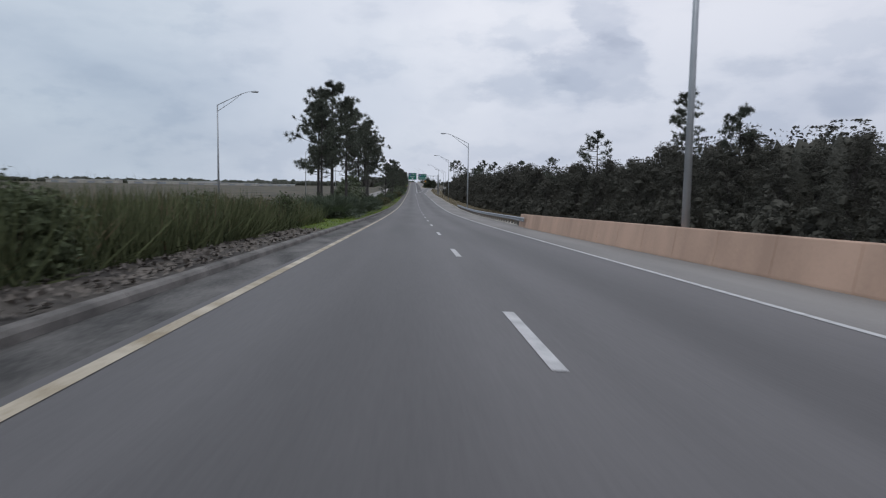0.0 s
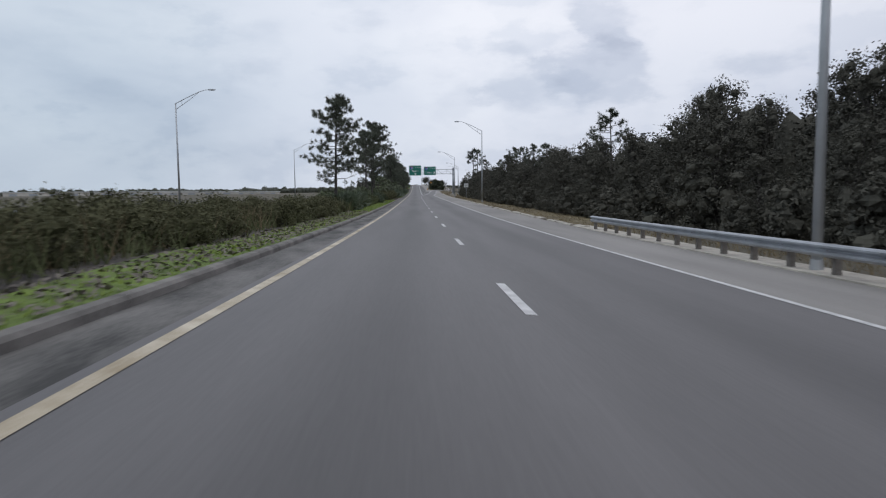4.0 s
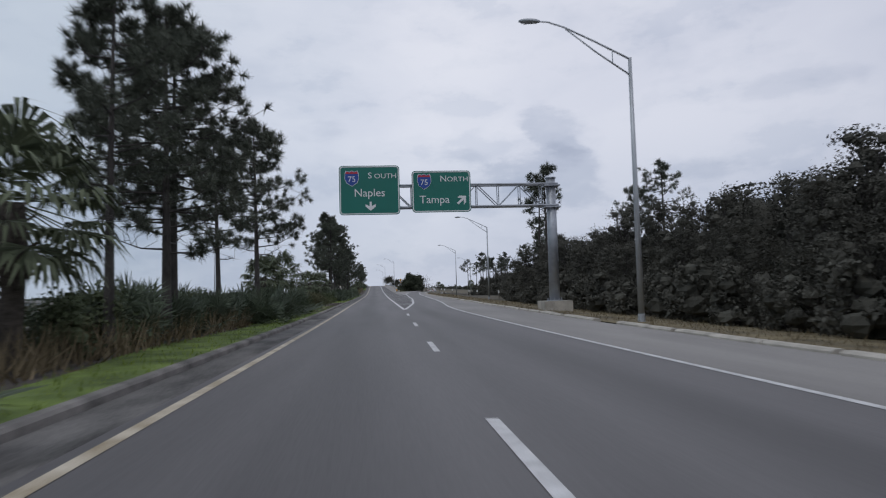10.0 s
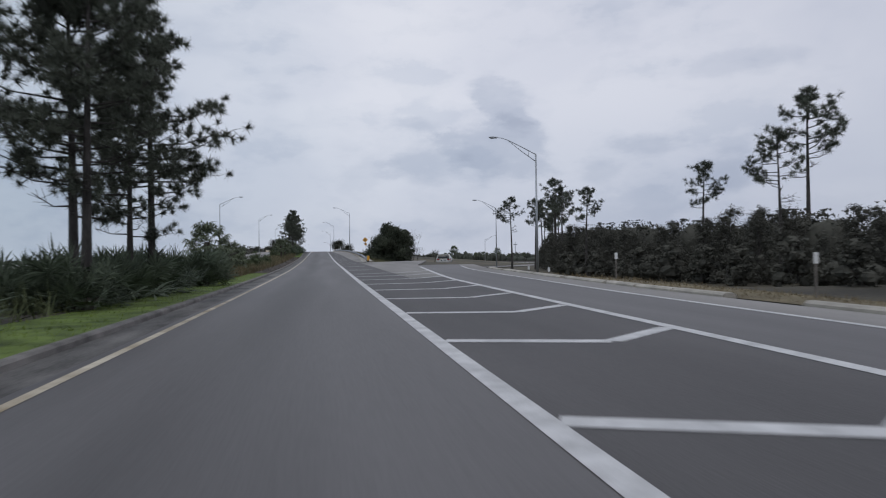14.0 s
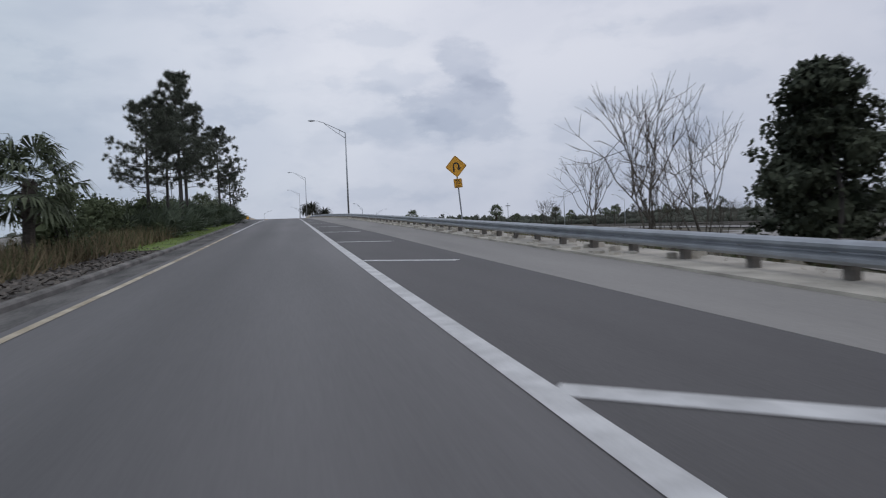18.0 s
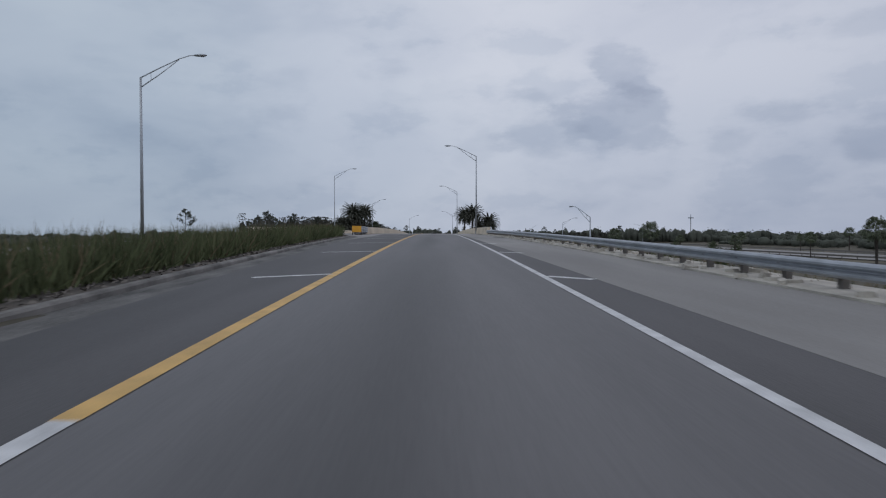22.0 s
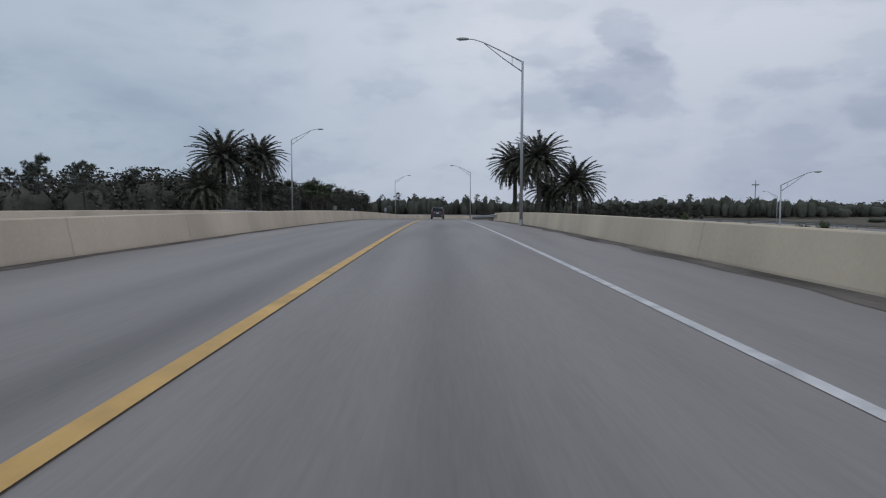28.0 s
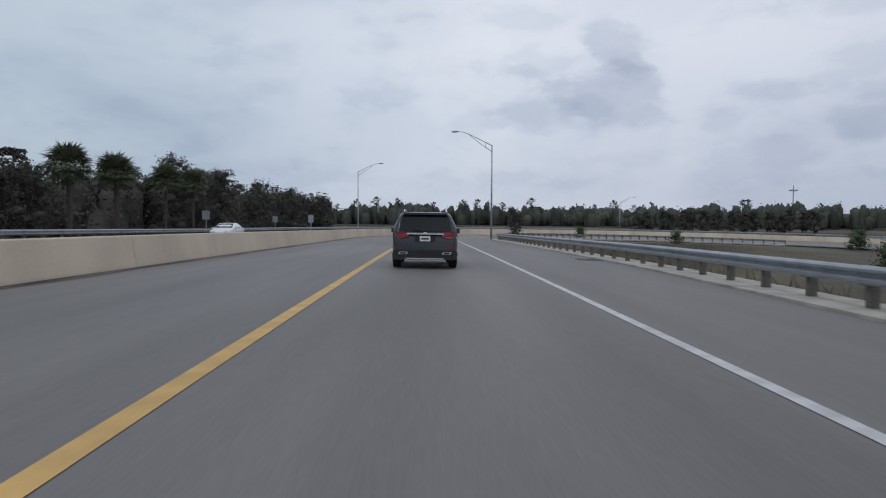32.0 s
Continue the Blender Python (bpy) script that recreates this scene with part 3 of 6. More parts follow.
def chevron(s):
    xl, xr = GORE_L(s) + 0.1, GORE_R(s) - 0.1
    xm, dip = xl + (xr - xl) * 0.6, 0.55 + 0.12 * (xr - xl)
    m = bar(xl, s, xm, s - dip, 0.3)
    o = bar(xm, s - dip, xr, s + 0.15, 0.3)
    k = len(m.v)
    m.v += o.v
    m.f += [tuple(i + k for i in f) for f in o.f]
    return m


for s in rng(333.1, 376.4, 4.33) + rng(381, 430, 4.9):
    solid("chevron_stripe", chevron(s), M_WHITE, "white chevron stripe on the dark gore", "road marking", "chevron stripes", "structure")
for s in (440, 452, 465, 475.5, 486.5, 498.5, 510.5, 520, 531, 542, 554, 566, 578, 590, 603, 615, 627):
    w = 2.0 if s < 560 else 0.95
    solid("gore_stripe", bar(GORE_L(s) + 0.08, s, GORE_L(s) + w, s - 1.7 * w / 2, 0.28), M_WHITE, "white cross stripe on the ramp shoulder", "road marking", "gore stripes", "structure")
for s in (567, 579, 591, 603.5, 615.5, 627.5, 640, 652, 664):
    x = max(CURB(s) + 1.6, -6.2)
    solid("gore_stripe", bar(LINE_L - 0.08, s, x, s - 1.0, 0.24), M_WHITE, "pale cross stripe on the dark median shoulder", "road marking", "gore stripes", "structure")
solid("median_shoulder", ribbon([lambda s: CURB(s) + 0.75, LINE_L - 0.1], 548, 672, 4, 0.003), M_GORE, "dark asphalt median shoulder", "road", kind="structure")

NOSE = lerp((630, -6.4), (640, -6.0), (650, -5.8), (658, -6.2), (671.5, -6.4))
solid("nose_pad", ribbon([lambda s: CURB(s) + 0.72, lambda s: max(NOSE(s), CURB(s) + 0.75)], 630, 671.5, 2.5, 0.009), M_SHOULDER, "pale concrete pad round the median nose", "paving", kind="structure")

# ---------------------------------------------------------------- concrete barriers
def barrier(name, x, s0, s1, side, material, label, step, h=0.92):
    """side 1: the traffic is on its left."""
    top = thing(name, label, "barrier", kind="structure")
    prof = [(0.0, 0.0), (0.0, 0.05), (0.16, h - 0.03), (0.185, h), (0.37, h), (0.395, h - 0.03), (0.41, 0.0)]
    st = rng(s0, s1, step)
    for a, b in zip(st, st[1:]):
        rings = []
        for s in rng(a + 0.012, b - 0.012, 3.5):
            r = [tuple(W((x(s) if callable(x) else x) + side * dx, s, dz)) for dx, dz in prof]
            rings.append(r if side > 0 else r[::-1])
        part("barrier_length", Mesh().loft(rings), material, top)
    return top


barrier("barrier_start", lambda s: EDGE_R(s), -120, 54.4, 1, M_BARRIER_PINK, "warm buff concrete barrier with dark joints", 3.05, 1.0)
barrier("barrier_bridge_right", RAIL, 668, 805, 1, M_BARRIER, "cream concrete bridge barrier, stained", 7.6)
barrier("barrier_bridge_left", lambda s: -8.9 if s < 900 else -8.7, 671, S1, -1, M_BARRIER, "cream concrete median barrier, stained", 7.6)

barrier("barrier_opposite", lambda s: OPP_F(s) - 0.1, 664, 806, -1, M_BARRIER, "pale concrete barrier beyond the opposite carriageway", 7.6)

solid("barrier_dirt", ribbon([lambda s: RAIL(s) - 0.72 - 0.2 * math.sin(s * 0.9) * math.sin(s * 0.23), lambda s: RAIL(s) - 0.02], 668, 804, 1.5, 0.006), M_STAIN, "dark dirt and grit gathered at the barrier's foot", "dirt", kind="structure")
solid("barrier_dirt_median", ribbon([lambda s: -8.88, lambda s: -8.45 + 0.12 * math.sin(s * 0.8) * math.sin(s * 0.27)], 672, 900, 1.5, 0.006), M_STAIN, "dark dirt and grit gathered at the barrier's foot", "dirt", kind="structure")
for s in (673.5, 798.5):
    solid("expansion_joint", ribbon([-8.8, RAIL], s, s + 0.14, 1, 0.0065), M_BLACK, "black rubber expansion joint across the deck", "road joint", kind="structure")

# ---------------------------------------------------------------- guard rails
BEAM = [(0.0, 0.43), (0.045, 0.45), (0.085, 0.485), (0.085, 0.525), (0.01, 0.575), (0.01, 0.595), (0.085, 0.645), (0.085, 0.685), (0.045, 0.72), (0.0, 0.74)]
post_mesh = Mesh().box(-0.07, -0.08, -0.45, 0.07, 0.08, 0.70).data("post", M_POST)
block_mesh = Mesh().box(-0.1, -0.07, 0.42, 0.08, 0.07, 0.74).data("block", M_POST)


def guardrail(name, x, s0, s1, label, side=1, lift=lambda s: 0.0, double=False, posts=-999):
    top = thing(name, label, "guardrail")
    fx = x if callable(x) else (lambda s: x)
    st = rng(s0, s1, 3.81)
    for a, b in zip(st, st[1:]):
        rings = []
        for s in rng(a - 0.06, b + 0.06, 2.0):
            front = [tuple(W(fx(s) - side * d, s, z + lift(s) + (0.004 if a == st[0] else 0))) for d, z in BEAM]
            back = [tuple(W(fx(s) - side * (d - 0.012), s, z + lift(s))) for d, z in BEAM[::-1]]
            rings.append((front + back) if side > 0 else (front + back)[::-1])
        part("rail", Mesh().loft(rings), M_STEEL, top)
    for s in rng(s0, s1, 1.905):
        if s < posts:
            continue
        for me, nm, off in ((post_mesh, "post", 0.2), (block_mesh, "spacer_block", 0.09)):
            ob = new(nm, me)
            ob.parent = top
            ob.location = W(fx(s) + side * off, s, lift(s))
            if s > BEND:
                ob.rotation_euler = (0, 0, -(s - BEND) / RADIUS)
    return top


guardrail("guardrail", lambda s: EDGE_R(s) + (0.05 if s > 57 else -0.06), 50.2, 136, "galvanised guard rail on timber posts beside the shoulder", posts=55)
guardrail("guardrail", RAIL, 471, 668, "galvanised guard rail on short posts beside the climbing ramp", 1, lambda s: -0.18)
guardrail("guardrail", RAIL, 800, 960, "galvanised guard rail on posts beside the descending ramp", posts=805.2)
guardrail("guardrail", -18.2, 20, 140, "galvanised guard rail beyond the opposite carriageway", -1, lambda s: 0.0)
guardrail("guardrail", -21.6, 790, 1000, "dark galvanised guard rail beyond the opposite carriageway", -1, lambda s: 0.25)
solid("concrete_apron", ribbon([lambda s: RAIL(s) - 0.55, lambda s: RAIL(s) + 0.9], 471.5, 668, 3, 0.05, 0.2), M_SAND, "pale crumbling concrete strip under the guard rail", "kerb", kind="structure")
solid("concrete_apron_beyond", ribbon([lambda s: RAIL(s) - 0.5, lambda s: RAIL(s) + 0.8], 805, 960, 3, 0.05, 0.2), M_SAND, "pale concrete strip under the guard rail", "kerb", kind="structure")
solid("concrete_apron_start", ribbon([lambda s: EDGE_R(s) - 0.1, lambda s: EDGE_R(s) + 1.0], 54.6, 140, 3, 0.04, 0.2), M_SAND, "pale sandy strip under the guard rail", "kerb", kind="structure")

rubble = Mesh()
rb = random.Random(8)
for _ in range(430):
    s = rb.uniform(505, 664)
    c = W(RAIL(s) + rb.uniform(-0.5, 0.7), s, 0.055)
    m_ = Matrix.Translation(c) @ Matrix.Rotation(rb.uniform(0, 3.1), 4, "Z") @ Matrix.Rotation(rb.uniform(-0.25, 0.25), 4, "X")
    a_, b_, h_ = rb.uniform(0.08, 0.3), rb.uniform(0.06, 0.2), rb.uniform(0.03, 0.1)
    ring = [(math.cos(q) * a_ * rb.uniform(0.7, 1.1), math.sin(q) * b_ * rb.uniform(0.7, 1.1)) for q in (0.2, 1.1, 2.3, 3.3, 4.4, 5.4)]
    rubble.loft([[tuple(m_ @ Vector((x, y, -0.03))) for x, y in ring], [tuple(m_ @ Vector((x * 0.85, y * 0.85, h_))) for x, y in ring]])
solid("rubble", rubble, M_SAND, "broken pale lumps of concrete below the guard rail", "rubble", kind="stuff")
for a in (672.4, 671.9, 671.35, 670.95, 670.5):
    bar_ = Mesh()
    for i in range(4 if a != 670.5 else 2):
        s = a - 0.09 * i
        bar_.loft([[tuple(W(RAIL(s) + (dz - 0.05) * 0.19 + o, q, dz)) for o, q in ((-0.005, s), (-0.005, s - 0.065), (0.004, s - 0.065), (0.004, s))] for dz in (0.66, 0.75)])
    solid("stencilled_bars", bar_, M_BARS, "row of dark stencilled bars on the concrete barrier", "barrier marking", "barrier markings")
bar_ = Mesh()
for i in range(4):
    s = 671.6 - 0.09 * i
    bar_.loft([[tuple(W(RAIL(s) + (dz - 0.05) * 0.19 + o, q, dz)) for o, q in ((-0.005, s), (-0.005, s - 0.065), (0.004, s - 0.065), (0.004, s))] for dz in (0.48, 0.56)])
solid("stencilled_bars", bar_, M_BARS, "short row of dark stencilled bars on the concrete barrier", "barrier marking", "barrier markings")

# broken pale kerb along the right shoulder
kerb = thing("shoulder_kerb", "broken pale concrete kerb beside the shoulder", "curb", kind="structure")
rk = random.Random(5)
for a in rng(138, 432, 2.6)[:-1]:
    if 262 < a < 265 or rk.random() < 0.06:
        continue
    b, j, wd = a + 2.55 - rk.random() * 0.35, rk.uniform(-0.12, 0.1), rk.uniform(0.28, 0.5)
    rings = [[tuple(W(EDGE_R(s) + j + dx * wd, s, dz)) for dx, dz in ((0, -0.1), (0.05, 0.05), (0.25, 0.10), (0.8, 0.10), (1, 0.02), (1, -0.1))] for s in (a, b)]
    part("kerb_length", Mesh().loft(rings), M_SAND, kerb)
g = thing("drain_inlet", "rusty dark drain inlet in the shoulder edge", "drain inlet")
part("frame", Mesh().loft([[tuple(W(9.0 + dx, s, dz)) for dx, dz in ((0, -0.1), (0, 0.03), (1.0, 0.06), (1.0, -0.1))] for s in (262.2, 264.8)]), M_DIRT, g)
for i in range(6):
    part("bar", Mesh().loft([[tuple(W(9.1 + i * 0.15 + dx, s, dz)) for dx, dz in ((0, 0.03), (0, 0.075), (0.05, 0.078), (0.05, 0.033))] for s in (262.3, 264.7)]), M_POST, g)
for xx, ss in ((6.6, 829.5), (5.9, 470), (5.75, 644.5)):
    g = thing("drain_grate", "dark drain grate at the edge of the shoulder", "drain grate")
    part("frame", Mesh().loft([[tuple(W(xx - 1.0 + dx, s, dz)) for dx, dz in ((0, -0.05), (0, 0.012), (0.9, 0.012), (0.9, -0.05))] for s in (ss, ss + 1.2)]), M_BLACK, g)
    for i in range(5):
        part("bar", Mesh().loft([[tuple(W(xx - 0.95 + i * 0.17 + dx, s, dz)) for dx, dz in ((0, 0.013), (0, 0.03), (0.05, 0.03), (0.05, 0.013))] for s in (ss + 0.05, ss + 1.15)]), M_POST, g)

# ---------------------------------------------------------------- street lamps
def street_lamp(x, y, z0, top, to_left, label, turn=0.0):
    g = ground_z(x, y) - 0.1 if z0 is None else z0
    h = top - g
    sgn = -1 if to_left else 1
    ob = thing("street_lamp", label, "street lamp", "street lamps", at=pose(x, y, g, 0, 0, turn))
    part("base", Mesh().box(-0.2, -0.2, 0, 0.2, 0.2, 0.05).tube([(0, 0, 0.05), (0, 0, 0.45)], [0.17, 0.14], 12), M_POLE, ob)
    part("pole", Mesh().tube([(0, 0, 0.4), (0, 0, h * 0.5), (0, 0, h)], [0.13, 0.105, 0.075], 12), M_POLE, ob, smooth=True)
    arm = [(0, 0, h - 0.05), (sgn * 1.5, 0, h + 0.7), (sgn * 2.8, 0, h + 1.3), (sgn * 3.5, 0, h + 1.52), (sgn * 4.0, 0, h + 1.55)]
    part("upper_arm", Mesh().tube(arm, [0.045, 0.042, 0.038, 0.035, 0.03], 8), M_POLE, ob, smooth=True)
    low = [(0, 0, h - 0.75), (sgn * 1.4, 0, h + 0.2), (sgn * 2.75, 0, h + 1.23)]
    part("lower_arm", Mesh().tube(low, [0.04, 0.036, 0.03], 8), M_POLE, ob, smooth=True)
    part("strut", Mesh().tube([(sgn * 0.75, 0, h - 0.25), (sgn * 0.75, 0, h + 0.33)], [0.02, 0.02], 6), M_POLE, ob)
    rings = []
    for d, w, hh in ((3.85, 0.05, 0.05), (4.0, 0.13, 0.09), (4.3, 0.18, 0.11), (4.6, 0.17, 0.09), (4.75, 0.07, 0.04)):
        rings.append([(sgn * d, math.cos(a) * w, h + 1.55 + math.sin(a) * hh) for a in [2 * math.pi * i / 10 for i in range(10)]][::sgn])
    part("luminaire", Mesh().loft(rings), M_POLE, ob, "grey cobra-head luminaire", smooth=True)
    part("lens", Mesh().loft([[(sgn * d, math.cos(a) * 0.12, h + 1.46 - 0.03 * k) for d, a in [(4.35 + 0.2 * math.cos(b), b) for b in [2 * math.pi * i / 10 for i in range(10)]]][::1] for k in (0, 1)]), M_LENS, ob)
    return ob


LAMP_H = 10.74
for x, s, lz in ((9.2, 116.6, 0.26), (11.3, 220.0, 1.2), (10.9, 297.1, 0.24), (16.4, 368.5, -0.57), (21.4, 450.7, 0.28), (34.6, 517.4, -1.35), (8.6, 585.2, 0.43), (6.0, 691.1, 0.96), (5.6, 773.0, 0.92), (7.0, 882.9, 0.13)):
    on_bridge = 668 < s < 805
    street_lamp(x, s, (surf(6, s) - 0.05) if on_bridge else None, height(s) + lz + LAMP_H, True, "grey aluminium street lamp with an arm over the road")
for x, s, lz in ((-22.7, 81.0, 1.43), (-28.6, 184.4, 1.68), (-31.2, 278.7, 1.66), (-39.4, 442.5, 2.03), (-20.3, 534.5, 0.21), (-21.3, 637.4, 0.98), (-21.9, 735.2, 1.71), (-22.2, 825.6, 1.01), (-13.5, 930.9, 0.89)):
    street_lamp(x, s, None, height(s) + lz + LAMP_H, False, "grey aluminium street lamp beyond the opposite carriageway")
street_lamp(8.5, 21.3, None, height(21) + 11, True, "thick grey aluminium street lamp behind the barrier")
street_lamp(20.3, 678, None, 8.3, True, "grey street lamp on the lower ground beside the ramp", -66)
for x, y in ((75, 585), (62, 640), (112, 707), (106, 938), (58, 1010), (40, 804)):
    street_lamp(x, y, None, 9.6, x > 70, "distant grey street lamp on the freeway")


# ---------------------------------------------------------------- plants
def cloud(mesh, tri):
    """Adds loose triangles or quads: an array of n x k x 3."""
    n, k = tri.shape[:2]
    b = len(mesh.v)
    mesh.v += [tuple(p) for p in tri.reshape(-1, 3).tolist()]
    mesh.f += [tuple(range(b + i * k, b + i * k + k)) for i in range(n)]
    return mesh


def unit(a):
    return a / np.maximum(np.linalg.norm(a, axis=-1, keepdims=True), 1e-9)


def blades(r, base, way, length, width):
    """Thin pointed blades from base along way."""
    side = unit(np.cross(way, unit(r.normal(size=way.shape)))) * (np.asarray(width)[..., None] / 2)
    return np.stack([base - side, base + side, base + way * np.asarray(length)[..., None]], 1)


def leaves(r, centre, size, out=None, loose=0.55):
    """Small leaf blades; out: the way they face, more or less."""
    if out is None:
        a = unit(r.normal(size=centre.shape))
    else:
        a = unit(np.cross(unit(np.broadcast_to(out, centre.shape) + r.normal(size=centre.shape) * loose), r.normal(size=centre.shape)))
    face = r.normal(size=centre.shape) if out is None else np.broadcast_to(out, centre.shape) + r.normal(size=centre.shape) * loose
    b = unit(np.cross(a, face))
    s = np.asarray(size)[..., None]
    return np.stack([centre - a * s, centre - b * s * 0.55, centre + a * s, centre + b * s * 0.55], 1)


def pine(h, seed, spread=3.6, start=0.42, tufts=60, limbs=36, bare=0.1):
    r = np.random.RandomState(seed)
    wood, crown = Mesh(), Mesh()
    bx, by = r.uniform(-0.03, 0.03, 2) * h
    axis = lambda u: np.array([bx * u * u, by * u * u, h * u])
    us = np.linspace(0, 1, 9)
    wood.tube([axis(u) for u in us], [0.19 * (1 - 0.85 * u) * h / 12 + (0.05 if u == 0 else 0) for u in us], 9)
    tips = []
    for i in range(limbs):
        u = start + (0.985 - start) * ((i + r.rand()) / limbs) ** 0.85
        k = (u - start) / (1 - start)
        prof = 0.55 + 1.5 * k if k < 0.3 else 1.0 - 0.86 * ((k - 0.3) / 0.7) ** 1.5
        ln = spread * prof * r.uniform(0.55, 1.12)
        a, lift = r.rand() * 6.283, r.uniform(-0.05, 0.3) + 0.35 * k
        d = np.array([math.cos(a), math.sin(a), 0])
        p0 = axis(u)
        pts = [p0, p0 + d * ln * 0.55 + [0, 0, ln * (lift * 0.35 - 0.04)], p0 + d * ln + [0, 0, ln * lift]]
        wood.tube(pts, [0.03 + 0.008 * ln, 0.026, 0.012], 5, False)
        dead = k < bare and r.rand() < 0.85
        for f in (0.35, 0.5, 0.62, 0.74, 0.85, 0.94, 1.0):
            q = pts[1] + (pts[2] - pts[1]) * (f - 0.55) / 0.45 if f > 0.55 else p0 + (pts[1] - p0) * f / 0.55
            for _ in range(2 if f > 0.5 else 1):
                t = q + r.normal(size=3) * (0.16 + 0.09 * ln) * np.array([1, 1, 0.6]) + d * 0.12 + [0, 0, 0.14]
                wood.tube([q, t], [0.014, 0.007], 3, False)
                if not dead:
                    tips.append((t, t - q, r.uniform(0.34, 0.54)))
    tips.append((axis(1.0), np.array([0, 0, 0.4]), 0.5))
    for c, along_, rad in tips:
        w = unit(r.normal(size=(tufts, 3)) + unit(along_) * 0.75 + [0, 0, 0.2])
        b = np.tile(c, (tufts, 1)) - unit(along_) * r.uniform(0, 0.35, (tufts, 1)) * rad
        cloud(crown, blades(r, b, w, r.uniform(0.65, 1.05, tufts) * rad, np.full(tufts, 0.034)))
    return wood.data("trunk", M_BARK), crown.data("crown", M_NEEDLE)


def broadleaf(h, wid, seed, n=1300, leaf=0.3, low=0.12, material=None, lobes=11, stems=1, core=0.5, loose=0.17):
    r = np.random.RandomState(seed)
    wood, crown = Mesh(), Mesh()
    cs, fine = [], min(1, math.sqrt(14 / lobes))
    for i in range(lobes):
        u = low + (1 - low) * (i + 0.5) / lobes
        rad = wid * 0.5 * (0.45 + 0.6 * math.sin(math.pi * (0.18 + 0.72 * u))) * r.uniform(0.55, 0.8) * fine
        a, d = r.rand() * 6.283, wid * 0.5 * r.uniform(0.15, 0.6 + 0.5 * (1 - fine)) * (1.15 - 0.6 * u)
        cs.append((np.array([math.cos(a) * d, math.sin(a) * d, h * u * 0.97]), rad * np.array([1, 1, 0.8])))
    for k in range(stems):
        o = r.normal(size=2) * (0.25 if stems > 1 else 0)
        wood.tube([(o[0], o[1], 0), (o[0] + 0.1, o[1], h * 0.4), (0, 0.1, h * 0.85)], [0.14 * h / 9, 0.1 * h / 9, 0.03], 7)
    for c, rad in cs:
        wood.tube([(0, 0, max(0.3, c[2] * 0.65)), tuple(c)], [0.06, 0.02], 4, False)
        rings = []
        for k in range(5):
            p = math.pi * (k + 0.5) / 5
            rings.append([tuple(c + rad * core * r.uniform(0.72, 1.1) * np.array([math.sin(p) * math.cos(q), math.sin(p) * math.sin(q), math.cos(p)])) for q in np.arange(7) * 6.2832 / 7])
        crown.loft(rings[::-1])
        clumps = max(6, n // lobes // 22)
        d = unit(r.normal(size=(clumps, 3))) * rad * r.uniform(0.55, 1.05, (clumps, 1))
        at = np.repeat(c + d, 22, 0)
        at = at + r.normal(size=at.shape) * np.mean(rad) * np.array([loose, loose, loose * 0.75])
        cloud(crown, leaves(r, at, r.uniform(0.6, 1.3, len(at)) * leaf, at - c + [0, 0, 0.25 * np.mean(rad)], 0.8 * np.mean(rad)))
    return wood.data("trunk", M_BARK), crown.data("crown", material or M_LEAF)


def fan(r, mesh, base, way, size, n=13, droop=0.35, stalk=0.5, slim=0.03):
    """A fan leaf on its stalk: folded segments that bend down towards their tips."""
    way = unit(np.asarray(way, float))
    side = unit(np.cross(way, [0.05, 0.02, 1.0]))
    up = np.cross(side, way)
    hub = base + way * size * stalk - np.array([0, 0, 0.12 * size * stalk])
    mesh.tube([tuple(base), tuple(hub)], [0.014, 0.009], 3, False)
    an = np.linspace(-2.0, 2.0, n)
    d = unit(np.cos(an)[:, None] * way + np.sin(an)[:, None] * side + (0.12 - 0.12 * np.abs(an))[:, None] * up + r.normal(size=(n, 3)) * 0.06)
    ln = (size * (0.7 + 0.2 * np.cos(an)) * r.uniform(0.85, 1.08, n))[:, None]
    flat = unit(np.cross(d, up + r.normal(size=(n, 3)) * 0.25)) * size * slim
    mid = hub + d * ln * 0.58
    tip = mid + unit(d * (1 - droop) + np.array([0, 0, -droop - 0.1]) + r.normal(size=(n, 3)) * 0.08) * ln * 0.46
    cloud(mesh, np.stack([np.tile(hub, (n, 1)), mid - flat, tip, mid + flat], 1))


def palmetto(seed, h=1.15):
    r = np.random.RandomState(seed)
    m, stem = Mesh(), Mesh()
    for i in range(4):
        stem.tube([(0, 0, 0), (r.normal() * 0.2, r.normal() * 0.2, 0.12), (r.normal() * 0.35, r.normal() * 0.35, 0.3)], [0.09, 0.08, 0.06], 6)
    for i in range(64):
        a, e = r.rand() * 6.283, r.uniform(0.05, 1.4)
        way = np.array([math.cos(a) * math.cos(e), math.sin(a) * math.cos(e), math.sin(e)])
        fan(r, m, np.array([r.normal() * 0.35, r.normal() * 0.35, 0.05]) + way * r.uniform(0.1, 0.6) * h, way, r.uniform(0.42, 0.62) * h, 20, 0.15)
    return stem.data("stem", M_PALMBARK), m.data("leaves", M_PALMETTO)


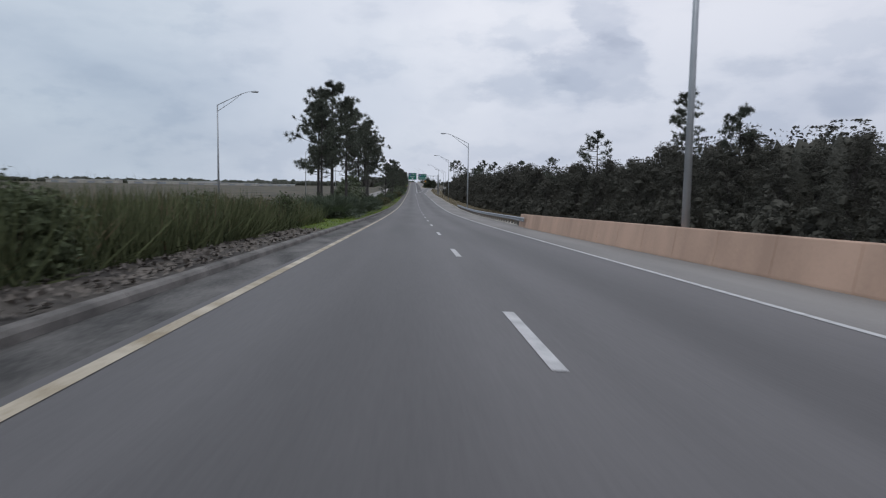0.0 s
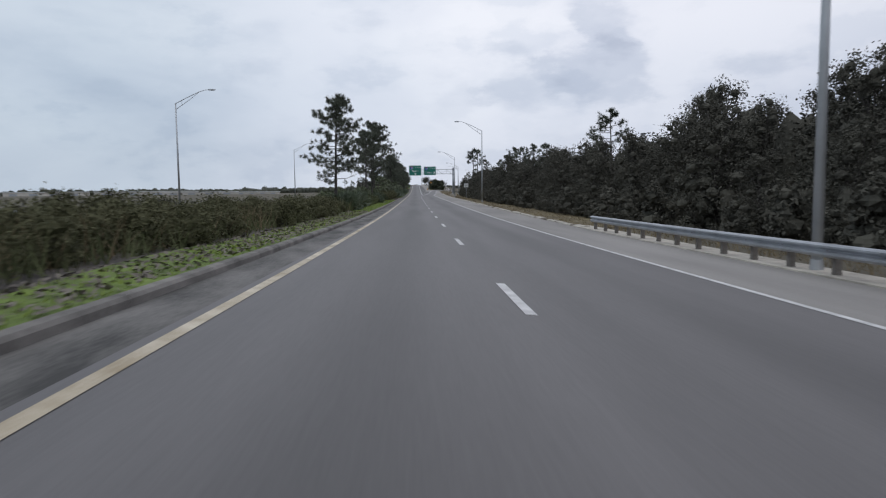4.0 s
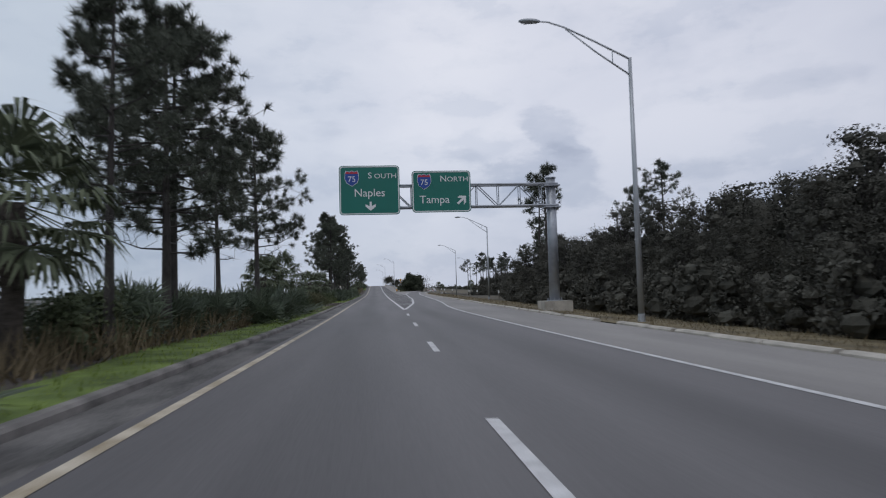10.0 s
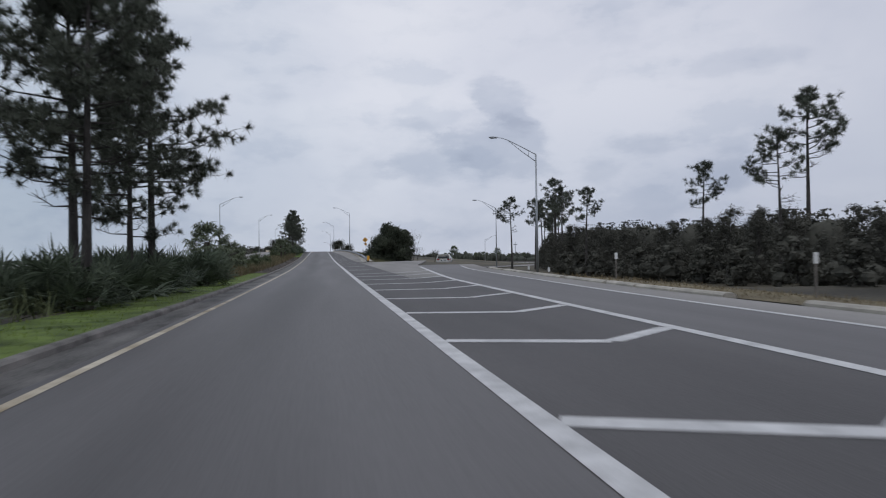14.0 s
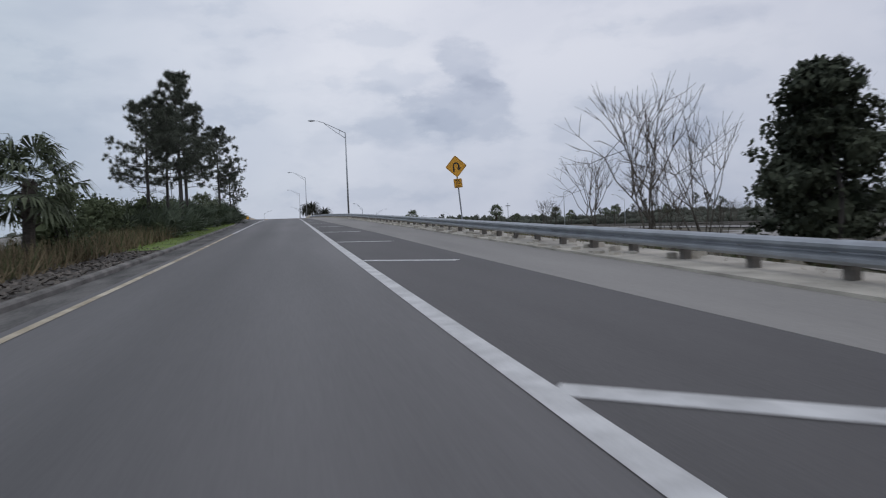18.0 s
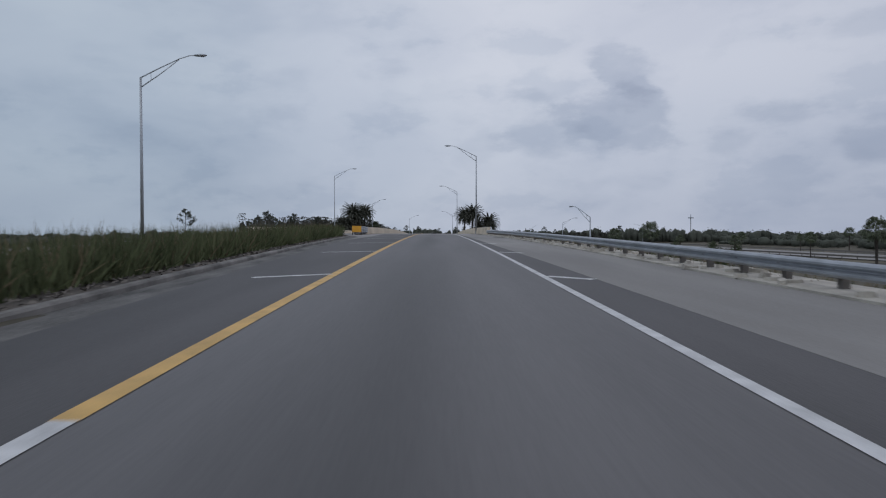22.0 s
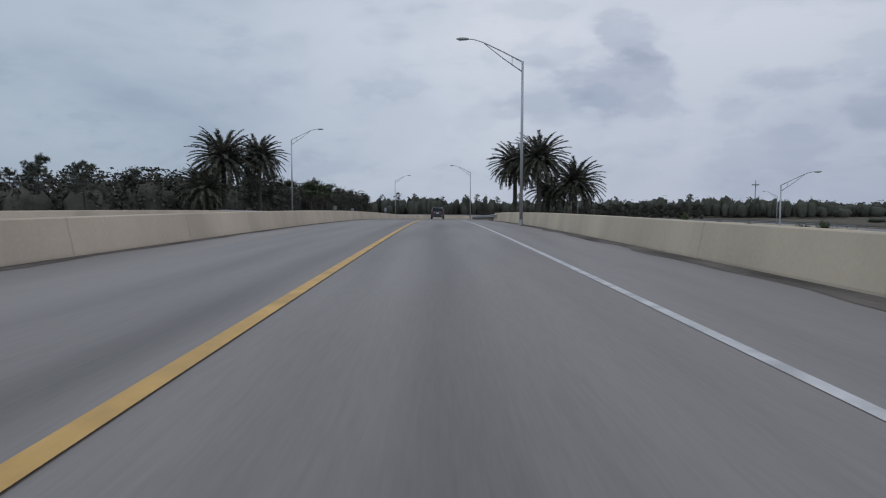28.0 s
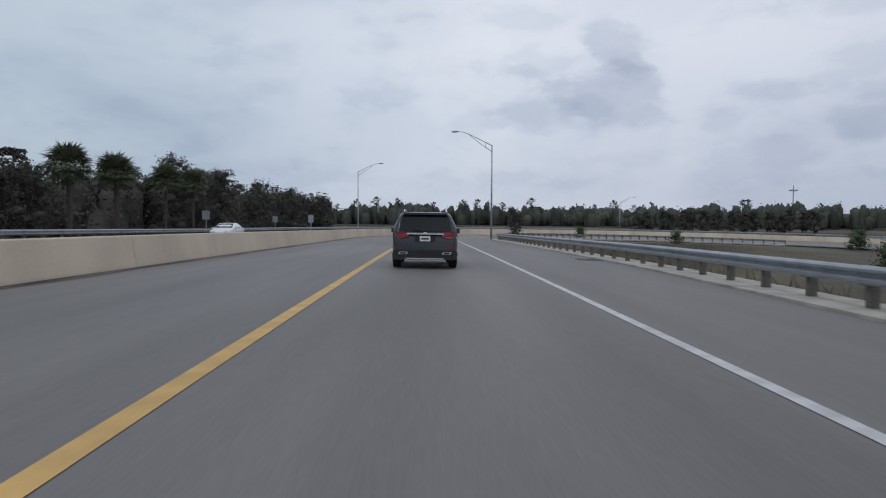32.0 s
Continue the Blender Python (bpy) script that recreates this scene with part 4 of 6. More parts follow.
def fan_palm(h, seed, size=0.9, droop=0.5, stalk=0.78, leaves_=38):
    r = np.random.RandomState(seed)
    wood, crown = Mesh(), Mesh()
    wood.tube([(0, 0, 0), (0.1, 0.05, h * 0.5), (0.13, 0.02, h * 0.75), (0.15, 0, h)], [0.17, 0.15, 0.2, 0.17], 10)
    for i in range(26):  # old leaf bases
        a, z = i * 2.4, h * (0.45 + 0.55 * i / 26)
        wood.tube([(0.12, 0.02, z), (0.12 + 0.3 * math.cos(a), 0.02 + 0.3 * math.sin(a), z + 0.2)], [0.035, 0.02], 4)
    for i in range(leaves_):
        a, e = i * 2.4 + r.uniform(-0.3, 0.3), 1.3 - 2.1 * (i / leaves_) ** 0.8 + r.uniform(-0.1, 0.1)
        way = np.array([math.cos(a) * math.cos(e), math.sin(a) * math.cos(e), math.sin(e)])
        fan(r, crown, np.array([0.15, 0, h]) + way * 0.2, way, size * r.uniform(0.8, 1.1), 24, droop, stalk, 0.04)
    return wood.data("trunk", M_PALMBARK), crown.data("fronds", M_PALMLEAF)


def date_palm(h, seed, reach=3.3, fronds=118):
    r = np.random.RandomState(seed)
    wood, crown = Mesh(), Mesh()
    zs = np.linspace(0, h, 46)
    wood.tube([(0, 0, z) for z in zs], [0.24 + (0.035 if i % 2 else 0) + (0.1 * max(0, i - 38) / 7) for i in range(46)], 11)
    for i in range(fronds):
        a, e = i * 2.39996 + r.uniform(-0.2, 0.2), 1.45 - 2.25 * (i / fronds) ** 0.9
        d = np.array([math.cos(a), math.sin(a), 0])
        ln = reach * r.uniform(0.85, 1.1)
        pts, p, ang = [], np.array([0, 0, h]) + d * 0.25, e
        for k in range(9):
            pts.append(p.copy())
            p = p + (d * math.cos(ang) + np.array([0, 0, math.sin(ang)])) * ln / 8
            ang -= 0.10 + 0.05 * k / 8
        crown.tube(pts, [0.04 - 0.004 * k for k in range(9)], 4, False)
        side = np.cross(d, [0, 0, 1.0])
        f = np.linspace(0.1, 1, 50)
        q = np.stack([np.interp(f, np.linspace(0, 1, 9), np.array(pts)[:, c]) for c in range(3)], 1)
        tang = unit(np.gradient(q, axis=0))
        up = unit(np.cross(side[None], tang))
        for sg in (-1, 1):
            w = unit(side * sg * 0.8 + tang * 0.9 + up * 0.3 * r.uniform(-0.7, 0.9, (len(f), 1)) + r.normal(size=q.shape) * 0.1 - [0, 0, 0.15])
            cloud(crown, blades(r, q, w, 0.62 * (1.1 - 0.6 * f), np.full(len(f), 0.085)))
    return wood.data("trunk", M_PALMBARK), crown.data("fronds", M_DATELEAF)


def bare_shrub(h, seed):
    r = np.random.RandomState(seed)
    m = Mesh()

    def grow(p, d, ln, rad, depth):
        q = p + d * ln
        m.tube([tuple(p), tuple((p + q) / 2 + r.normal(size=3) * ln * 0.05), tuple(q)], [rad, rad * 0.8, rad * 0.6], 4, False)
        if depth:
            for _ in range(3):
                grow(q, unit(d + r.normal(size=3) * 0.38 + [0, 0, 0.15]), ln * r.uniform(0.6, 0.85), rad * 0.6, depth - 1)

    for _ in range(5):
        grow(np.array([r.normal() * 0.15, r.normal() * 0.15, 0]), unit(np.array([r.normal() * 0.3, r.normal() * 0.3, 1])), h * 0.33, 0.035, 3)
    return m.data("bare_shrub", M_TWIG)


rv = random.Random(11)


def plant(name, label, category, parts, x, y, scale=1.0, group="", z=None, tall=1.0):
    m = pose(x, y, (ground_z(x, y) if z is None else z) - 0.06, 0, 0, rv.uniform(0, 360)) @ Matrix.Diagonal((scale, scale, scale * tall, 1))
    if not isinstance(parts, tuple):
        return solid(name, parts, None, label, category, group, at=m)
    ob = thing(name, label, category, group, at=m)
    for me in parts:
        part(me.name.split(".")[0], me, None, ob)
    return ob


PINES = [pine(13.0, 1, 2.9, 0.36, 64, 34), pine(13.0, 2, 2.7, 0.33, 64, 36), pine(13.0, 3, 3.7, 0.33, 64, 48), pine(13.0, 4, 3.7, 0.24, 64, 54), pine(13.0, 5, 2.6, 0.3, 64, 34, 0.5)]
TALLPINES = [pine(13.0, 7, 2.3, 0.60, 44, 17), pine(13.0, 8, 2.0, 0.66, 44, 15), pine(13.0, 9, 2.6, 0.52, 44, 20, 0.25)]
FOREST = [broadleaf(8.0, 5.2, 20 + i, 8200, 0.078, 0.05, lobes=(30, 36, 42)[i % 3], core=0.36, loose=0.27) for i in range(6)]
SHRUBS = [broadleaf(2.2, 2.6, 40 + i, 1500, 0.085, 0.15, M_LEAF2, 10, 3, core=0.4, loose=0.3) for i in range(4)]
DARKSHRUBS = [broadleaf(2.2, 2.6, 46 + i, 900, 0.11, 0.1, M_LEAF, 10, 3) for i in range(3)]
HEDGES = [broadleaf(2.2, 3.4, 50 + i, 2600, 0.085, 0.1, M_HEDGE, 14, 3, core=0.45, loose=0.3) for i in range(3)]
PALMETTOS = [palmetto(60 + i) for i in range(5)]
FANPALMS = [fan_palm(1.5, 80), fan_palm(2.3, 81), fan_palm(6.0, 82, 1.3)]
LOLLY = [broadleaf(6.6, 3.9, 70 + i, 1500, 0.17, 0.36, M_LEAF, 11, 1) for i in range(3)]
TALLPALMS = [fan_palm(10.0, 85, 1.3, 0.25, 0.75, 80), fan_palm(8.5, 86, 1.3, 0.25, 0.75, 80)]

# slash pines of the median
for s, h, v in ((43, 6.5, 0), (44, 7.5, 1), (49, 9.2, 2), (57, 9.2, 0), (74.6, 8.3, 1), (76.8, 9.5, 1), (82.8, 10.5, 0), (87, 9.2, 4), (152, 8.3, 3), (180, 8, 0), (185, 8.8, 3), (194, 10.6, 2), (251, 9, 2), (252.5, 9, 0), (257, 9.5, 2), (264.5, 8.7, 1), (285, 8.1, 0), (289, 9.4, 3), (291, 9.5, 2), (296.5, 7.7, 1), (303, 9.4, 2), (358.7, 10, 2), (361, 11.4, 3), (365, 11.4, 0), (373, 11, 2), (374, 4.4, 3), (398, 8.8, 0), (406, 9.6, 3), (405, 9.5, 0), (411, 8.1, 3), (412, 9.8, 2), (532, 7.1, 2), (534, 7, 1), (539, 9.8, 0), (545, 9.1, 2), (567, 9.6, 2), (576.8, 6.6, 3)):
    plant("slash_pine", "tall slash pine with dark needle tufts on the median", "pine tree", PINES[v], -5.5 - rv.uniform(0, 0.7), s, h / 13.0, "median pines")

# wood beside the right shoulder
rf = random.Random(3)
WOOD = lerp((-30, 22), (60, 22.5), (110, 21), (150, 17.5), (180, 16), (300, 16.5), (345, 17.5), (362, 20), (380, 24), (400, 26.5), (435, 28), (455, 29), (480, 34), (520, 46), (560, 62))
TOPS = lerp((-30, 8.6), (36, 8.4), (60, 9.3), (81, 9.4), (107, 7.9), (147, 8.8), (165, 8.0), (184, 7.2), (205, 7.9), (214, 8.3), (223, 8.3), (243, 8.6), (251, 6.6), (278, 6.9), (302, 7.8), (330, 7.6), (352, 7.6), (374, 6.4), (415, 5.6), (450, 5.8), (485, 7.6), (560, 7.4))  # the level of the wood's tree tops
for off, lo, hi, gap in ((0.0, 0.5, 0.88, 4.4), (3.4, 0.78, 1.06, 4.6)):
    s = -30.0
    while s < 540:
        x = WOOD(s) + off + rf.uniform(-1.3, 1.3)
        rise = max(2.5, TOPS(s) - ground_z(x, s)) * 0.97 * rf.uniform(lo, hi)
        k = rise / 8.0 * rf.uniform(0.85, 1.05)
        plant("broadleaf_tree", "dense dark broadleaf tree at the edge of the wood", "tree", FOREST[rf.randrange(6)], x, s, k, "woodland trees", tall=rise / 8.0 / k)
        s += gap * rf.uniform(0.7, 1.3)


def tree_mass(name, label, xs, ys, z0, hs, ws, seed, leaf, per=26, material=M_LEAF, category="woods", core=0.85):
    """A wood too dense to tell tree from tree: one uneven crown for every place, with leaves on it."""
    r = np.random.RandomState(seed)
    n, q = len(xs), np.arange(7) * 2 * math.pi / 7
    rise, girth = np.array([0.14, 0.4, 0.66, 0.86, 0.97]), np.array([0.75, 1.0, 1.0, 0.84, 0.46])
    ring = np.stack([np.outer(girth, np.cos(q)), np.outer(girth, np.sin(q)), np.outer(rise, np.ones(7))], -1).reshape(1, 35, 3)
    at = np.stack([xs, ys, z0], 1)[:, None]
    v = at + ring * np.array([core, core, 0.5 + core / 2]) * np.stack([ws, ws, hs], 1)[:, None] * np.concatenate([r.uniform(0.68, 1.15, (n, 35, 2)), r.uniform(0.9, 1.06, (n, 35, 1))], 2)
    m = Mesh()
    m.v = [tuple(p) for p in v.reshape(-1, 3).tolist()]
    for i in range(n):
        b = i * 35
        m.f += [(b + k * 7 + a, b + k * 7 + (a + 1) % 7, b + k * 7 + 7 + (a + 1) % 7, b + k * 7 + 7 + a) for k in range(4) for a in range(7)]
        m.f.append(tuple(b + 28 + a for a in range(7)))
    ob = thing(name, label, category, kind="stuff")
    part("crowns", m, material, ob, smooth=True)
    knots = r.randint(0, 12, (n, per))  # leaves gather in a dozen sprays on every crown
    turn, up = np.take_along_axis(r.uniform(0, 2 * math.pi, (n, 12)), knots, 1), np.take_along_axis(r.uniform(0.08, 1.0, (n, 12)), knots, 1)
    turn, up = turn + r.normal(size=(n, per)) * 0.42, np.clip(up + r.normal(size=(n, per)) * 0.1, 0.02, 0.99)
    far = np.interp(up, [0, 0.14, 0.4, 0.66, 0.86, 1.05], [0.6, 0.8, 1.0, 1.0, 0.86, 0.45]) * r.uniform(core * 0.96, 1.06, (n, per))
    out = np.stack([np.cos(turn) * far, np.sin(turn) * far, up], -1) * np.stack([ws, ws, hs], 1)[:, None]
    c = at + out
    out = out - np.array([0, 0, 0.4]) * hs[:, None, None]
    part("foliage", cloud(Mesh(), leaves(r, c.reshape(-1, 3), r.uniform(0.6, 1.3, n * per) * leaf, unit(out.reshape(-1, 3)), 0.7)), material, ob)
    return ob


def wood_belt(name, label, line_, s0, s1, n, top, depth, w, seed, leaf, per=40, core=0.78):
    r = np.random.RandomState(seed)
    ss = np.sort(r.uniform(s0, s1, n))
    xs = np.array([line_(s) for s in ss]) + r.uniform(0, depth, n)
    z0 = np.array([ground_z(x, s) for x, s in zip(xs, ss)]) - 0.2
    hs = np.maximum(np.array([top(s) for s in ss]) - z0, 1.2) * r.uniform(0.74, 1.02, n)
    return tree_mass(name, label, xs, ss, z0, hs, r.uniform(0.7, 1.3, n) * w, seed, leaf, per, core=core)


wood_belt("woodland_depth", "dark mass of trees deep in the wood", lambda s: WOOD(s) + 5.5, -40, 545, 560, TOPS, 6, 1.8, 17, 0.15, 460)
wood_belt("woodland_understorey", "dark brushy understorey along the wood edge", lambda s: WOOD(s) - 0.2, -40, 500, 380, lambda s: TOPS(s) * 0.36, 2.2, 1.0, 18, 0.11, 300, 0.6)
s = -20
while s < 470:
    edge = WOOD(s) - 1.7
    plant("woodland_shrub", "dark leafy shrub below the trees", "shrub", DARKSHRUBS[rf.randrange(3)], edge + rf.uniform(-0.6, 0.6), s, rf.uniform(0.7, 1.3), "woodland shrubs")
    s += rf.uniform(3.2, 5.5)
for x, s, h, v in ((25, 52, 10, 1), (30, 75, 11, 2), (25, 160, 11, 0), (26, 262, 9.5, 1), (21, 351.5, 16.6, 1), (23.75, 367, 17, 0), (29.3, 390, 14, 2), (34, 355, 14.5, 0), (36, 351.5, 17, 2), (26, 372, 10, 1), (30, 405, 10, 0), (28, 385, 9, 1), (30, 426, 10, 2), (31, 437, 9.5, 0), (37.5, 421, 12, 1), (41.5, 438, 16, 2), (27, 452, 9, 0), (31, 470, 11, 1), (30, 490, 11.5, 2), (33, 478, 13, 0), (37, 490, 12, 1), (45, 512, 11, 2), (38, 503, 12.5, 0), (42, 511, 13, 1), (46, 517, 12.5, 2), (49, 522, 13, 0), (41, 507, 10, 1), (24.5, 91, 12, 2), (26, 64, 13, 1), (24, 118, 10, 0), (22, 230, 11, 2), (21, 212, 10, 0), (20.5, 173, 11, 2), (21, 240, 11, 0)):
    plant("tall_pine", "tall thin pine with a high open crown above the wood", "pine tree", TALLPINES[v], x, s, h / 13.0, "pines above the wood")

# palmettos, shrubs and cabbage palms of the median
def fill(kind, s0, s1, n, x0=-9.6, x1=-6.2, lo=0.8, hi=1.25):
    for _ in range(n):
        s, x = rv.uniform(s0, s1), rv.uniform(x0, x1)
        if kind == "palmetto":
            plant("saw_palmetto", "saw palmetto clump with stiff green fan leaves", "palmetto", PALMETTOS[rv.randrange(5)], x, s, rv.uniform(lo, hi), "palmettos")
        elif kind == "hedge":
            plant("hedge_shrub", "clipped dark green hedge shrub in the median", "shrub", HEDGES[rv.randrange(3)], x, s, rv.uniform(lo, hi), "clipped hedge")
        else:
            plant("median_shrub", "leafy green shrub in the median planting", "shrub", SHRUBS[rv.randrange(4)], x, s, rv.uniform(lo, hi), "median shrubs")


fill("shrub", -8, 36, 44, -7.9, -5.1, 0.35, 0.6)
fill("palmetto", 42, 62, 26, -7.4, -4.9, 0.85, 1.2)
fill("palmetto", 60, 87, 36, -8.0, -5.0, 0.95, 1.3)
fill("shrub", 62, 88, 10, -8.0, -5.2, 0.5, 0.8)
fill("hedge", 101, 150, 80, -7.6, -5.2, 0.36, 0.5)
fill("palmetto", 150, 196, 16, -8.0, -5.0, 0.9, 1.25)
fill("shrub", 155, 196, 14, -8.0, -5.2, 0.5, 0.8)
fill("hedge", 208.5, 249, 135, -8.1, -5.0, 0.5, 0.64)
fill("palmetto", 246, 276, 40, -8.0, -5.1, 1.15, 1.65)
fill("shrub", 272, 300, 12, -8.0, -5.2, 0.45, 0.65)
fill("palmetto", 284, 312, 28, -8.0, -5.0, 0.95, 1.3)
fill("hedge", 312, 336, 48, -7.6, -5.0, 0.38, 0.55)
fill("shrub", 334, 356, 14, -7.8, -5.0, 0.45, 0.7)
fill("palmetto", 355, 400, 44, -8.0, -5.0, 0.95, 1.3)
fill("palmetto", 402, 426, 24, -8.0, -5.1, 0.95, 1.35)
fill("shrub", 426, 470, 18, -7.8, -5.4, 0.45, 0.7)
fill("shrub", 512, 574, 26, -8.2, -6.4, 0.75, 1.0)
fill("palmetto", 530, 576, 44, -8.0, -5.6, 1.1, 1.65)
fill("shrub", 530, 578, 12, -8.0, -5.3, 0.4, 0.65)
for s, h in ((60.3, 2.5), (66.6, 3.4), (71.5, 2.5), (175, 2.1), (211, 3.8), (216, 3.7), (221.5, 3.4), (234.6, 3.7), (243, 3.6), (281.5, 4.1), (308.5, 3.2), (313, 3.7), (335, 3.1), (345.5, 3.3), (429, 3.3), (439.5, 2.5), (505, 3.4), (515, 3.4), (556, 2.9), (560.5, 2.4)):
    plant("cabbage_palm", "short cabbage palm with a shaggy head of fan leaves", "palm tree", FANPALMS[1 if h > 3 else 0], -6.2, s, h / (3.3 if h > 3 else 2.5), "cabbage palms")

# the round tree and bare shrubs below the ramp
plant("round_tree", "dense dark round-crowned tree below the ramp", "tree", broadleaf(5.9, 8.6, 90, 40000, 0.115, 0.04, M_TREELEAF, 56, 4, core=0.48, loose=0.15), 11.4, 496.8, 1.0, "trees below the ramp")
plant("round_tree", "smaller dark dense tree below the ramp", "tree", broadleaf(6.0, 4.2, 91, 18000, 0.105, 0.1, M_TREELEAF, 36, 3, core=0.48, loose=0.15), 15.2, 510.5, 1.0, "trees below the ramp")
BARE = [bare_shrub(4.5, 95), bare_shrub(5.5, 96)]
BARE_TREES = [bare_shrub(7.5, 97), bare_shrub(8.5, 98)]
for x, s, k in ((14.2, 518, 1.35), (12.2, 514, 0.8), (14.8, 524, 0.9), (18.5, 521, 1.3), (20, 526, 0.7), (16, 533, 0.6), (24, 528, 0.8)):
    plant("bare_shrub", "leafless grey shrub below the ramp", "shrub", BARE[int(k * 10) % 2], x, s, k, "bare shrubs")

# date palms beside the bridge
DATES = [date_palm(7.5, 101), date_palm(7.5, 102, 3.5), date_palm(7.5, 103, 3.0, 64)]
for x, s, top, v, k in ((9.1, 808.5, 12.2, 0, 1.0), (11.4, 804, 12.6, 1, 1.05), (14.1, 814, 9.0, 2, 1.0), (17.0, 811, 10.0, 1, 1.1), (-23.5, 812, 13.2, 0, 1.05), (-26.7, 807.6, 12.8, 1, 1.2), (-28.6, 806, 9.0, 2, 1.1), (-31, 812, 9.5, 1, 0.9)):
    plant("date_palm", "date palm with a thick trunk and long feather fronds", "palm tree", DATES[v], x, s, k, "date palms", z=top - 7.5 * k)

# woods and palms beyond the bridge
for i in range(84):
    s = rf.uniform(806, 1015)
    x = -27.5 - 24 * rf.random() ** 1.4
    plant("woodland_tree", "dark broadleaf tree in the wood beyond the opposite carriageway", "tree", FOREST[rf.randrange(6)], x, s, rf.uniform(1.0, 1.45), "far woodland trees")
wood_belt("far_woodland_depth", "dark mass of trees deep in the far wood", lambda s: -58, 790, 1030, 380, lambda s: 12.2, 26, 2.3, 19, 0.27, 300, 0.68)
for i in range(26):
    plant("tall_pine", "thin pine standing above the far wood", "pine tree", TALLPINES[i % 3], -rf.uniform(34, 72), rf.uniform(770, 1000), rf.uniform(0.7, 1.0), "far pines")
for i in range(5):
    plant("cabbage_palm", "tall cabbage palm at the edge of the wood", "palm tree", TALLPALMS[i % 2], -31 - rf.uniform(0, 5), 845 + i * 16 + rf.uniform(-2, 2), rf.uniform(0.95, 1.15), "wood-edge palms")
for x, s in ((-23.5, 847), (-24, 855), (-24.5, 866), (-25, 875)):
    plant("cabbage_palm", "tall slim cabbage palm beside the opposite carriageway", "palm tree", TALLPALMS[0], x, s, 0.8, "roadside palms", z=1.6)
for i in range(34):
    x, y = -70 + i * 7.5 + rf.uniform(-4, 4), 1086 + rf.uniform(0, 18)
    plant("tall_pine", "thin pine standing in the far treeline", "pine tree", TALLPINES[i % 3], x, y, rf.uniform(0.62, 0.95), "far pines")
for i in range(60):
    y = rf.uniform(548, 800)
    x = 126 + rf.uniform(0, 30) + max(0, y - 700) * 0.05
    plant("tall_pine", "slender open-crowned tree beyond the freeway", "pine tree", TALLPINES[i % 3], x, y, rf.uniform(0.45, 0.8), "freeway pines")
for i in range(26):
    y = rf.uniform(548, 800)
    plant("bare_tree", "leafless grey tree beyond the freeway", "tree", BARE_TREES[i % 2], 124 + rf.uniform(0, 26), y, rf.uniform(0.8, 1.25), "bare trees")
for i in range(16):
    plant("street_tree", "small round tree in a planted row by the freeway", "tree", LOLLY[i % 3], 52 + i * 2.75 + rf.uniform(-0.6, 0.6), 974 - i * 0.55 + rf.uniform(-1, 1), rf.uniform(0.92, 1.08), "row of small trees")
for i in range(14):
    plant("cabbage_palm", "palm on the flat ground beside the freeway", "palm tree", FANPALMS[2], 40 + i * 8 + rf.uniform(-2, 2), 720 + 60 * math.sin(i * 2.1) + i * 4, rf.uniform(0.75, 1.1), "freeway palms")
plant("broadleaf_tree", "dark bushy tree beside the ramp lamp", "tree", FOREST[1], 10.6, 890, 0.55, "")
for i in range(26):
    plant("bush", "low dark bush on the flat ground below the bridge", "shrub", SHRUBS[i % 4], 22 + rf.uniform(0, 60), 690 + i * 9, rf.uniform(0.9, 1.7), "low bushes")
for i in range(20):
    plant("bush", "dark bush beside the opposite carriageway", "shrub", SHRUBS[i % 4], -27 - rf.uniform(0, 12), 640 + i * 11, rf.uniform(0.9, 1.6), "low bushes")


# ---------------------------------------------------------------- grasses
def grass(name, label, s0, s1, x0, x1, per, h0, h1, w, material, category="grass", lean=0.35, seed=0):
    r = np.random.RandomState(seed)
    fx0, fx1 = (f if callable(f) else (lambda s, f=f: f) for f in (x0, x1))
    n = int((s1 - s0) * abs(fx1((s0 + s1) / 2) - fx0((s0 + s1) / 2)) * per)
    ss = r.uniform(s0, s1, n)
    base = []
    for s in ss:
        x = fx0(s) + (fx1(s) - fx0(s)) * r.rand()
        base.append((x, s, ground_z(x, s) - 0.02))
    way = unit(r.normal(size=(n, 3)) * lean + [0, 0, 1])
    m = cloud(Mesh(), blades(r, np.array(base), way, r.uniform(h0, h1, n), np.full(n, w)))
    return solid(name, m, material, label, category, kind="stuff")


lawn_out = lambda s: CURB(s) - 0.18
for i, (a, b, wdt) in enumerate(((26, 43, 4.9), (41, 62, 1.6), (62, 90, 1.4), (88, 106, 4.9), (104, 150, 1.3), (150, 196, 1.6), (194, 212, 4.9), (245, 300, 1.5), (300, 330, 1.4), (345, 400, 1.8), (398, 440, 2.2), (520, 585, 2.2))):
    solid("lawn", ribbon([lambda s, w=wdt: CURB(s) - 0.16 - w - 0.3 * math.sin(s * 0.4), lambda s: CURB(s) - 0.165], a, b, 2, 0.112), M_LAWN, "mown bright green grass strip behind the kerb", "lawn", kind="structure")
    grass("lawn_grass", "short bright green grass behind the kerb", a, b, lambda s, w=wdt: CURB(s) - 0.2 - w, lawn_out, 70, 0.05, 0.17, 0.032, M_GRASSBLADE, seed=200 + i, lean=0.7)
for i, (a, b) in enumerate(((-40, 27), (42, 89), (104, 195), (210, 346), (346, 522), (522, 660))):
    solid("median_soil", ribbon([lambda s: OPP_N(s) + 0.2, lambda s: CURB(s) - 0.165], a, b, 3, 0.101), M_DIRT, "bare dark soil and leaf litter behind the kerb", "soil", kind="structure")
